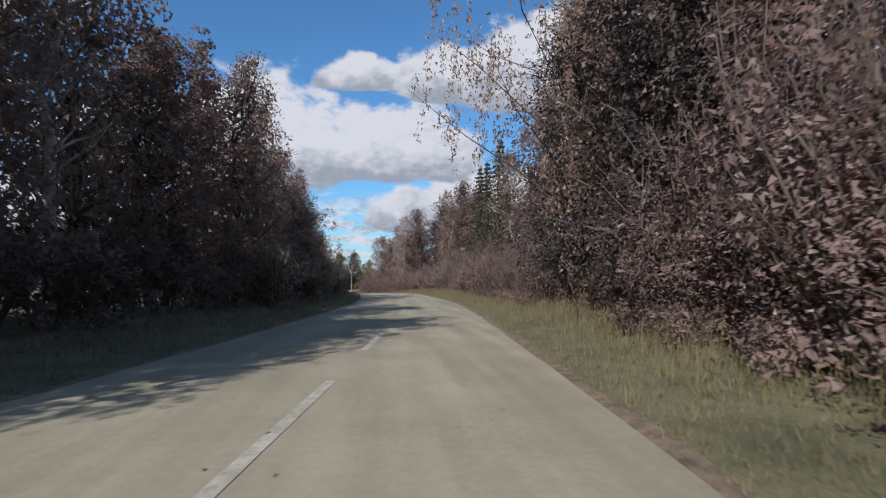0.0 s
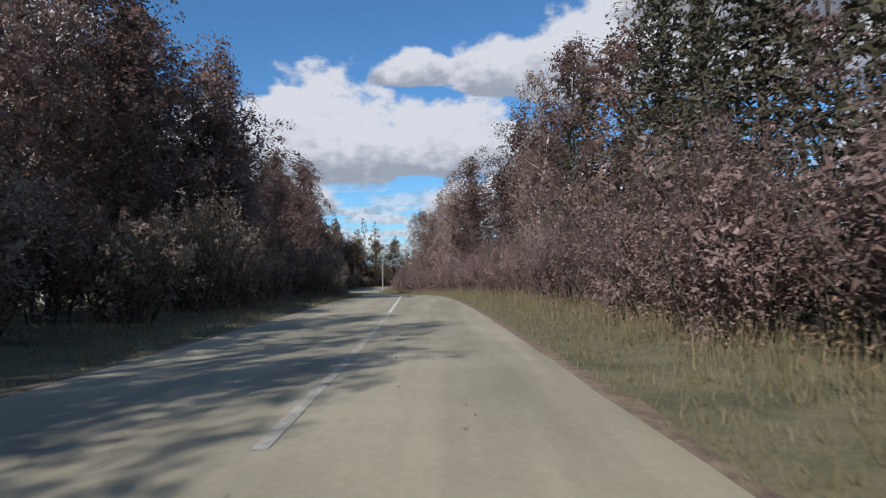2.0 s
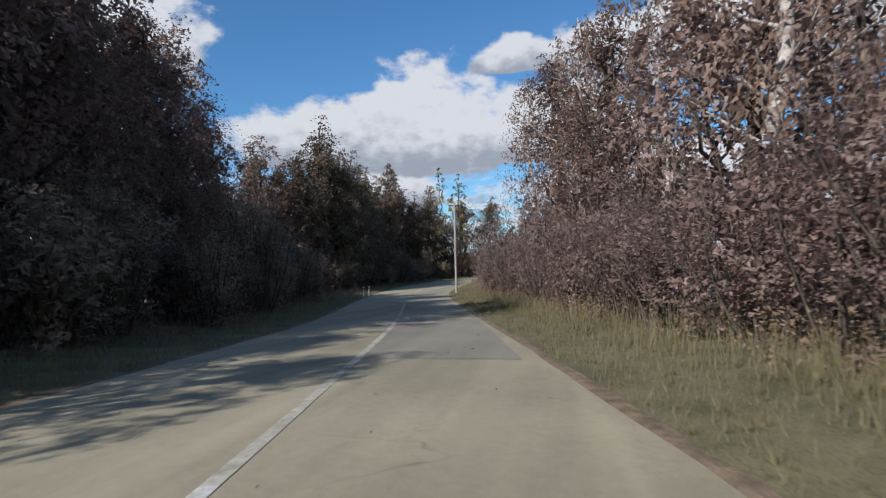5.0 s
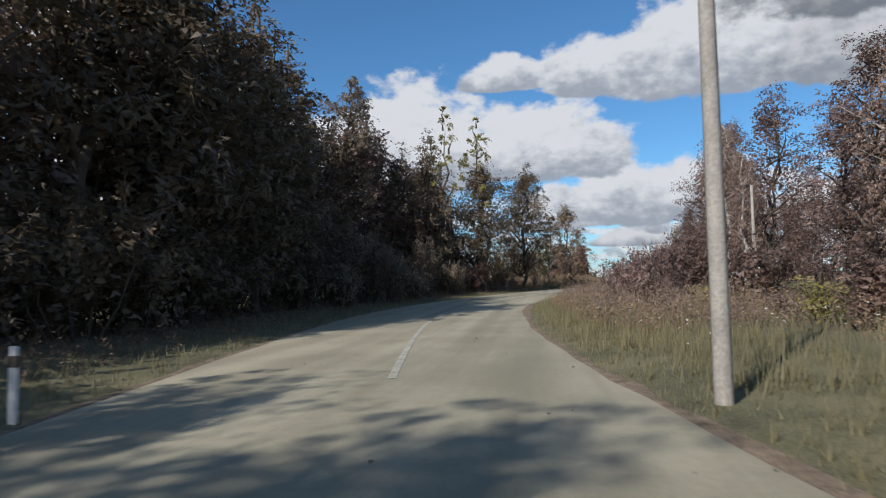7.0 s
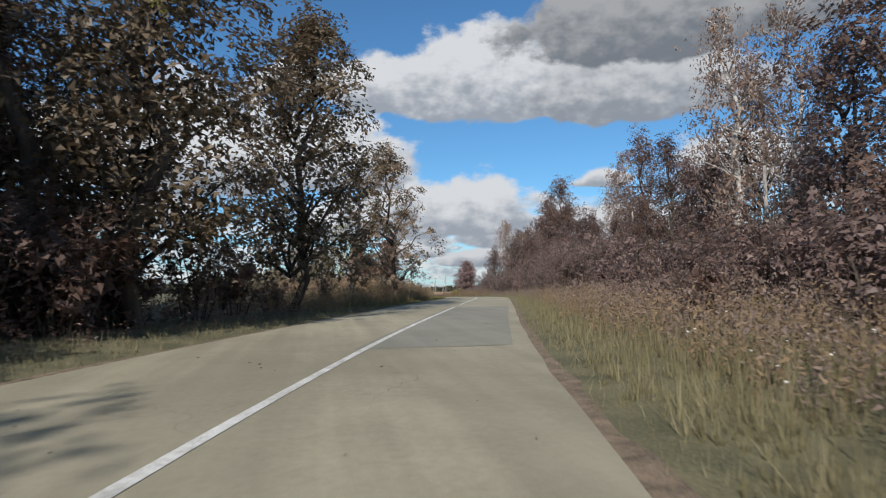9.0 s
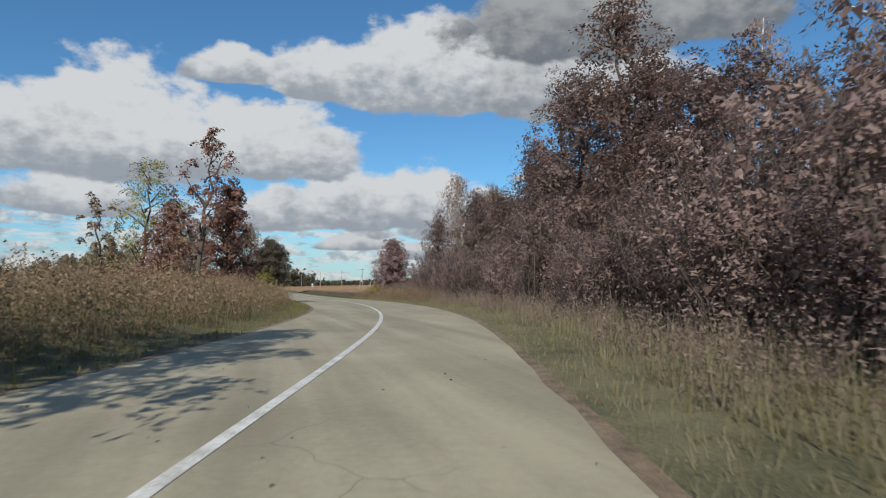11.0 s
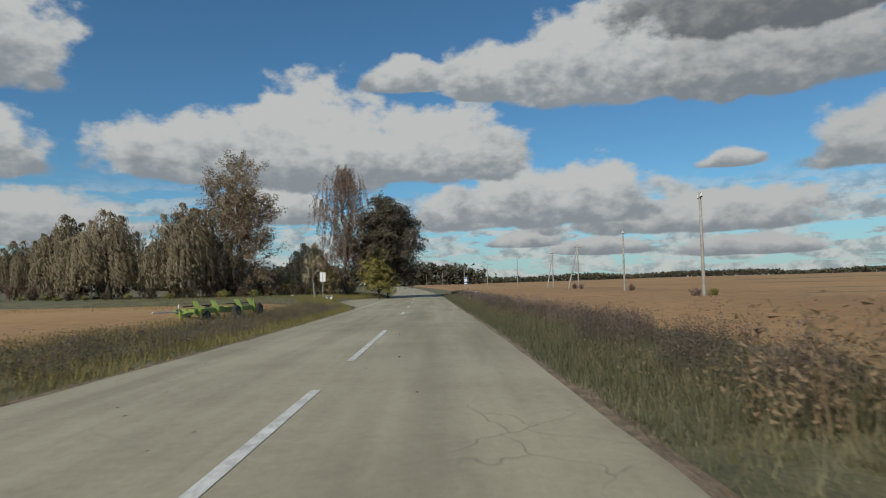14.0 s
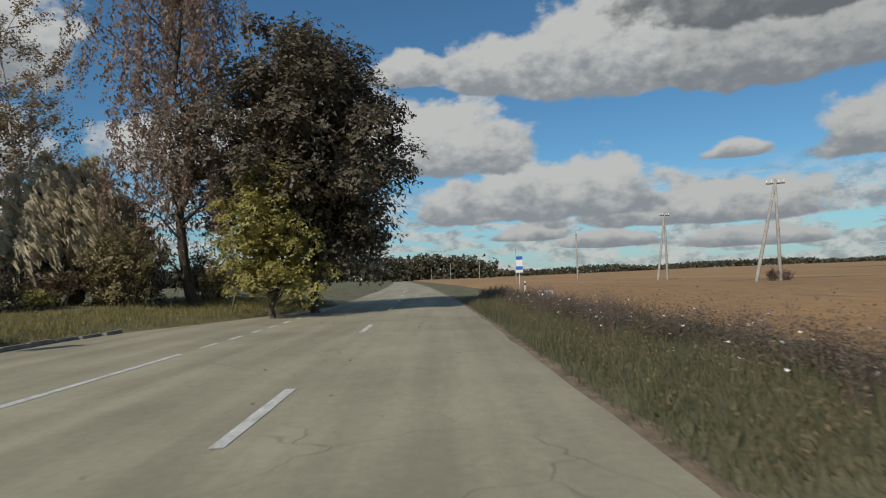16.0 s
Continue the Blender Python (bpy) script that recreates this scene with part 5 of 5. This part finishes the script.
tufts("grass_tufts", TUFT, strew(2, 190, 1, 0.3, 2.2, 13, -0.3), (0.10, 0.29), STRAW, 31, 15)
tufts("grass_tufts", TUFT, strew(2, 190, 1, 1.6, 4.2, 19, -0.2), (0.20, 0.63), STRAW, 32, 15)
tufts("grass_tufts", TUFT, strew(190, 362, 1, 0.4, 2.2, 13, -0.3), (0.10, 0.29), STRAW, 33, 15)
tufts("grass_tufts", TUFT, strew(190, 362, 1, 1.4, 4.6, 22, -0.2), (0.20, 0.68), STRAW, 34, 15)
tufts("grass_tufts", TUFT, strew(356, 440, 1, 0.5, 3.7, 30, -0.3), (0.15, 0.55), GREEN_GRASS, 35, 15)
tufts("grass_tufts", TUFT, strew(4, 262, -1, 0.3, 3.6, 10, -0.2), (0.10, 0.41), STRAW, 36, 15)
tufts("grass_tufts", TUFT, strew(262, 440, -1, 0.3, 4.2, 18, -0.25), (0.10, 0.36), MEADOW_GRASS, 37, 15)
tufts("grass_tufts", TUFT, strew(190, 264, 1, 0.7, 4.8, 34, -0.3), (0.25, 0.8), STRAW, 38, 15)
weeds("verge_weeds", "dry brown stalks in the verge grass", strew(357, 440, 1, 0.5, 3.6, 55, -0.1), (0.12, 0.5), DRY, 39, 0.06, 7)
weeds("meadow_weeds", "tall tangled brown meadow weeds", strew(184, 278, 1, 6, 15, 60, -0.2), (0.4, 1.2), DRY, 8)
weeds("meadow_weeds", "tall reddish-brown meadow weeds", strew(192, 268, 1, 2.3, 6.5, 110, -0.05), (0.4, 1.35), WEED_RED, 28, 0.09, 8)
weeds("meadow_weeds", "tall pale brown meadow weeds", strew(192, 268, 1, 1.7, 6.0, 100, -0.05), (0.4, 1.15), DRY, 29, 0.09, 8)
blades("meadow_grass", "tall pale meadow grass", strew(184, 278, 1, 1.2, 12, 260, -0.3), (0.2, 0.9), 0.008, GRASS, 18, 0.2)
weeds("meadow_weeds", "tall tangled brown weeds on the bank", strew(255, 345, -1, 1.8, 14, 120, -0.3), (0.6, 1.5), DRY, 9, 0.12)
weeds("verge_weeds", "dark leafy weeds under the trees", strew(8, 255, -1, 1.6, 4.2, 26, -0.1), (0.2, 0.7), DARK_LEAF, 19)
weeds("verge_weeds", "leafy weeds at the foot of the bushes", strew(2, 184, 1, 2.4, 4.2, 30, 0.0), (0.3, 0.9), DRY, 20)
weeds("verge_weeds", "leafy weeds at the foot of the bushes", strew(266, 328, 1, 1.6, 5.5, 150, 0.0), (0.3, 1.1), WEED_RED, 21, 0.08)
weeds("tall_weeds", "tall reddish-brown dry weeds beside the road", strew(322, 355, 1, 2.9, 10.5, 430, -0.25), (0.6, 1.7), WEED_RED, 22, 0.10, 9)
weeds("tall_weeds", "tall reddish-brown dry weeds on the bank", strew(268, 347, -1, 1.5, 8.0, 190, -0.1), (0.35, 1.15), DRY, 24, 0.09, 8)
blades("tall_grass", "tall pale dry grass on the bank", strew(262, 347, -1, 1.4, 9.0, 260, -0.15), (0.4, 1.1), 0.010, GRASS, 25, 0.16)
weeds("tall_weeds", "tall pale dry weeds beside the road", strew(322, 357, 1, 1.5, 6.0, 300, -0.15), (0.4, 1.25), DRY, 23, 0.1)
weeds("field_edge_weeds", "dark dry weeds along the field's edge", strew(357, 450, 1, 2.1, 3.9, 260, 0.05), (0.2, 0.62), FIELD_WEED, 10, 0.05, 13)
weeds("field_edge_weeds", "reddish dry plumes along the field's edge", strew(357, 450, 1, 2.5, 3.9, 60, 0.15), (0.45, 0.95), WEED_RED, 40, 0.05, 15)
blooms = strew(380, 432, 1, 1.6, 4.0, 5) + strew(188, 215, 1, 2.0, 7.0, 8) + strew(225, 240, 1, 2.0, 5.0, 6)
bloom_at = np.array(blooms) + np.stack([np.zeros(len(blooms)), np.zeros(len(blooms)), R.uniform(0.3, 0.7, len(blooms))], 1)
tagged(new("wild_flowers", mesh_of("wild_flowers", *joined(leaves(bloom_at, 0.055, 0.05, R, 0.9), leaves(bloom_at + R.normal(0, 0.02, bloom_at.shape), 0.05, 0.045, R, 0.9)), FLOWER)), "white flower heads among the verge grass", "flowers", kind="stuff")
blades("meadow_grass", "green and yellow meadow grass by the bus stop", strew(385, 440, -1, 3.0, 22, 420, -0.3), (0.06, 0.26), 0.011, MEADOW_GRASS, 11)
weeds("field_edge_weeds", "dark dry weeds along the field's edge", strew(345, 396, -1, 0.7, 3.2, 190, -0.05), (0.12, 0.5), FIELD_WEED, 12, 0.05, 10)


# ---------------------------------------------------------------- poles, signs, machine
def power_pole(label, height, arms=1, strut=False, name="utility_pole"):
    root = thing(name, label, "utility pole", "power line poles")
    part("shaft", mesh_of("shaft", *tubes([[((0, 0, -0.3), 0.115), ((0, 0, height * 0.5), 0.10), ((0, 0, height), 0.075)]], 8), CONCRETE, True), root)
    for k in range(arms):
        z = height - 0.35 - 0.75 * k
        arm = part("crossarm", box(bmesh.new(), pose(0, 0, z), 1.1, 0.07, 0.08, 0.01), root, "steel crossarm", DARK_STEEL)
        for x in (-0.5, -0.22, 0.22, 0.5):
            part("insulator", mesh_of("insulator", *tubes([[((x, 0, z + 0.04), 0.02), ((x, 0, z + 0.1), 0.05), ((x, 0, z + 0.15), 0.03), ((x, 0, z + 0.2), 0.045), ((x, 0, z + 0.23), 0.015)]], 7), WHITE, True), arm, "white glazed insulator")
    if strut:
        part("strut", mesh_of("strut", *tubes([[((1.5, 0.4, -0.2), 0.12), ((0.05, 0, height * 0.93), 0.085)]], 8), CONCRETE, True), root, "slanting concrete brace")
    return root


def stand(ob, x, y, turn=0.0):
    ob.matrix_basis = pose(x, y, land(x, y), 0, 0, turn)
    return ob


stand(power_pole("pale concrete power pole beside the forest road", 8.6, 1), -10.4, 184, 20)
pole = stand(power_pole("weathered concrete power pole with a crossarm", 6.6, 1), 26.4, 389, 80)
for x, y, t in ((30.2, 417.7, 80), (27.5, 486, 85), (25.5, 366, 75), (24.5, 530, 85), (20, 580, 85), (12.5, 640, 85), (4, 700, 85)):
    copy_thing(pole, pose(x, y, land(x, y), 0, 0, t))
brace = stand(power_pole("concrete power pole with a slanting brace", 6.6, 1, True), 30.9, 442.5, 160)
for x, y, t in ((30.8, 462, 200), (17.2, 302, 30)):
    copy_thing(brace, pose(x, y, land(x, y), 0, 0, t))
wood_pole = stand(power_pole("pale slim power pole standing among the bushes", 7.0, 0), 9.2, 253.8)
for x, y in ((0.7, 216.5), (12.2, 273)):
    copy_thing(wood_pole, pose(x, y, land(x, y)))


def marker_post():
    root = thing("marker_post", "short white roadside marker post with a dark band", "post", "marker posts")
    part("body", box(bmesh.new(), pose(0, 0, 0.4), 0.12, 0.05, 0.95, 0.012), root, "", WHITE)
    part("band", box(bmesh.new(), pose(0, 0, 0.7), 0.124, 0.054, 0.14, 0.004), root, "dark band", DARK_STEEL)
    return root


post = stand(marker_post(), left_edge(179) - 0.4, 179)
for y in (182.5,):
    copy_thing(post, pose(left_edge(y) - 0.3, y, land(left_edge(y) - 0.3, y)))


def stop_sign(label, height, sx, sz, stripe):
    root = thing("bus_stop_sign", label, "sign")
    part("post", mesh_of("post", *tubes([[((0, 0, -0.2), 0.03), ((0, 0, height), 0.03)]], 8), STEEL, True), root)
    panel = part("panel", box(bmesh.new(), pose(0, -0.05, height - sz / 2), sx, 0.03, sz, 0.008), root, "white enamel panel", WHITE)
    part("cap", box(bmesh.new(), pose(0, 0, height + 0.01), 0.07, 0.07, 0.03, 0.005), root, "", DARK_STEEL)
    if stripe:
        for z in (height - sz * 0.12, height - sz * 0.72):
            part("stripe", box(bmesh.new(), pose(0, -0.068, z), sx * 0.96, 0.008, sz * 0.2), panel, "blue stripe", BLUE)
    else:
        part("frame_bar", box(bmesh.new(), pose(0, -0.07, height - sz / 2), 0.035, 0.01, sz * 0.85), panel, "dark bar", DARK_STEEL)
    return root


stand(stop_sign("white bus stop timetable sign on a steel post", 2.85, 0.58, 0.95, False), -2.25, 415.2, 4)
stand(stop_sign("white and blue bus stop sign on a post", 2.5, 0.42, 1.0, True), 13.9, 440, 0)
thin = thing("steel_post", "slim grey steel post in the grass", "post")
part("post", mesh_of("post", *tubes([[((0, 0, -0.2), 0.035), ((0, 0, 1.9), 0.035), ((0, 0, 1.93), 0.02)]], 8), STEEL, True), thin)
part("panel", box(bmesh.new(), pose(0, -0.05, 1.84), 0.13, 0.02, 0.17, 0.006), thin, "small dark panel", DARK_STEEL)
stand(thin, -3.6, 417.2, 0)


def leaves_mesh(seed):
    """A crumpled scrap of paper."""
    r = np.random.default_rng(seed)
    verts = [(0.09 * i - 0.14 + r.normal(0, 0.01), 0.08 * j - 0.1, 0.08 + r.normal(0, 0.035)) for i in range(4) for j in range(4)]
    return mesh_of("sheet", verts, [(4 * i + j, 4 * i + j + 4, 4 * i + j + 5, 4 * i + j + 1) for i in range(3) for j in range(3)], WHITE)


def bench():
    root = thing("bus_stop_bench", "weathered white concrete bench with a dark plank", "bench")
    for x in (-0.24, 0.24):
        part("support", box(bmesh.new(), pose(x, 0, 0.18), 0.24, 0.36, 0.40, 0.025), root, "white concrete support", WHITE)
    part("seat", box(bmesh.new(), pose(0, 0, 0.405), 0.84, 0.4, 0.05, 0.015), root, "white concrete seat slab", WHITE)
    part("plank", box(bmesh.new(), pose(-0.05, -0.19, 0.33), 0.7, 0.03, 0.08, 0.008), root, "dark wooden plank", BARK)
    return root


stand(bench(), -2.2, 418.4, 12)
scrap = thing("litter", "scrap of white paper in the grass", "litter", "scraps of paper")
part("sheet", leaves_mesh(5), scrap)
stand(scrap, -3.0, 415.8, 30)
for x, y in ((-3.6, 407.5),):
    copy_thing(scrap, pose(x, y, land(x, y) + 0.16, 0, 0, 70 * x))

# kerb of the bus stop, stone by stone
kerb = thing("kerb", "low row of dark weathered kerb stones at the bus bay", "kerb", kind="structure")
stone = None
for k in range(7):
    y = 416.2 + k * 1.02
    x = left_edge(y) - bay_out(y) - 0.1
    if stone is None:
        ob = part("kerb_stone", box(bmesh.new(), pose(0, 0, 0.05), 0.16, 0.98, 0.22, 0.02), kerb, "", KERB)
        stone = ob.data
    else:
        ob = new("kerb_stone", stone)
        ob.parent = kerb
    ob.matrix_basis = pose(x, y, rise(y) - 0.03 + R.uniform(-0.025, 0.025), 0, 0, R.normal(0, 2.0))


def plank(bm, a, b, wide, thick):
    """A flat bar from a to b."""
    a, b = Vector(a), Vector(b)
    d = b - a
    m = Matrix.Translation((a + b) / 2) @ d.to_track_quat("X", "Z").to_matrix().to_4x4()
    return box(bm, m, d.length, wide, thick, 0.012)


def farm_trailer():
    """A header trailer: a long low green frame with slanting cradle arms on small wheels."""
    root = thing("farm_trailer", "long low lime-green farm trailer on black tyres", "farm machine")
    for y in (-0.42, 0.42):
        part("beam", box(bmesh.new(), pose(0.1, y, 0.36), 5.0, 0.12, 0.2, 0.015), root, "lime-green main beam", LIME)
    part("drawbar", plank(bmesh.new(), (-2.3, 0.1, 0.36), (-3.9, 0.3, 0.40), 0.07, 0.07), root, "pale drawbar", WHITE)
    part("fork", plank(bmesh.new(), (-2.4, -0.4, 0.3), (-2.95, -0.25, 0.22), 0.1, 0.12), root, "lime-green fork", LIME)
    part("jack", box(bmesh.new(), pose(-2.95, -0.22, 0.24), 0.09, 0.09, 0.46, 0.012), root, "lime-green jack leg", LIME)
    bm = bmesh.new()
    bmesh.ops.create_cone(bm, cap_ends=True, segments=16, radius1=0.14, radius2=0.14, depth=0.03, matrix=pose(-2.98, -0.2, 0.56, 90, 0, 25))
    part("reflector", bm, root, "white round reflector", WHITE)
    for x in (-2.05, -0.75, 1.15, 2.3):
        station = part("crossbeam", box(bmesh.new(), pose(x, 0, 0.33), 0.13, 1.1, 0.26, 0.015), root, "lime-green crossbeam", LIME)
        part("arm", plank(bmesh.new(), (x - 0.1, -0.55, 0.36), (x + 0.62, 0.15, 0.74), 0.2, 0.06), station, "slanting lime-green arm", LIME)
        part("bracket", box(bmesh.new(), pose(x - 0.04, -0.52, 0.28), 0.09, 0.1, 0.36, 0.012), station, "", LIME)
        part("rail", plank(bmesh.new(), (x - 0.3, 0.1, 0.56), (x + 0.45, 0.1, 0.56), 0.05, 0.05), station, "dark steel rail", DARK_STEEL)
    for x, ys in ((-1.55, (-0.45, 0.45)), (0.35, (-0.72, 0.72)), (2.55, (-0.62, 0.62))):
        axle = part("axle", mesh_of("axle", *tubes([[((x, ys[0], 0.24), 0.04), ((x, ys[1], 0.24), 0.04)]], 8), DARK_STEEL, True), root, "dark steel axle")
        size = 0.26 if x > -1 else 0.19
        for y in ys:
            bm = bmesh.new()
            bmesh.ops.create_cone(bm, cap_ends=True, segments=20, radius1=size, radius2=size, depth=0.2, matrix=pose(x, y, size, 90, 0, 0))
            bmesh.ops.bevel(bm, geom=[e for e in bm.edges if len(e.link_faces) == 2 and e.calc_face_angle(0) > 1.0], offset=0.05, segments=2, affect="EDGES")
            part("tyre", bm, axle, "black rubber tyre", RUBBER)
            bm = bmesh.new()
            bmesh.ops.create_cone(bm, cap_ends=True, segments=14, radius1=size * 0.45, radius2=size * 0.4, depth=0.215, matrix=pose(x, y, size, 90, 0, 0))
            part("rim", bm, axle, "dark dusty rim", DARK_STEEL)
    part("rear_post", box(bmesh.new(), pose(2.62, -0.3, 0.5), 0.07, 0.07, 0.5, 0.01), root, "lime-green rear post", LIME)
    part("lamp_board", box(bmesh.new(), pose(2.95, 0.1, 0.5), 0.05, 1.2, 0.12, 0.01), root, "dark rear lamp board", DARK_STEEL)
    return root


stand(farm_trailer(), 0.0, 377.9, 77.5)


# small white things by the bus stops
def stake(label, height, material, tilt=0.0):
    root = thing("stake", label, "post")
    part("shaft", mesh_of("shaft", *tubes([[((0, 0, -0.15), 0.05), ((tilt * height, 0, height - 0.1), 0.05), ((tilt * height, 0, height), 0.02)]], 7), material, True), root)
    return root


stand(stake("short weathered wooden post by the bus stop", 0.9, CONCRETE), -3.1, 415.2)
stand(stake("leaning wooden stake beside the birch", 1.2, BARK, 0.25), 0.2, 429.6)
copy_thing(post, pose(14.6, 443, land(14.6, 443)))
slab = thing("concrete_block", "small white concrete block in the verge", "block")
part("body", box(bmesh.new(), pose(0, 0, 0.18), 0.8, 0.4, 0.42, 0.03), slab, "", WHITE)
stand(slab, 14.9, 437.0, 10)

# bits of dirt and fallen leaves on the asphalt
spots = np.array([(mid(y) + R.uniform(-3.3, 3.3), y, rise(y) + 0.012) for y in R.uniform(2, 440, 900)])
tagged(new("fallen_leaves", mesh_of("fallen_leaves", *leaves(spots, 0.055, 0.04, R, 0.98), OAK_LEAF)), "fallen leaves and crumbs of dirt on the asphalt", "leaves", kind="stuff")

# a few taller trees closing the left forest edge
for y, o, s in ((92.5, 9.0, 1.35), (95.5, 8.4, 1.3), (98.5, 9.6, 1.3)):
    leafy.set(left_edge(y) - o, y, s)
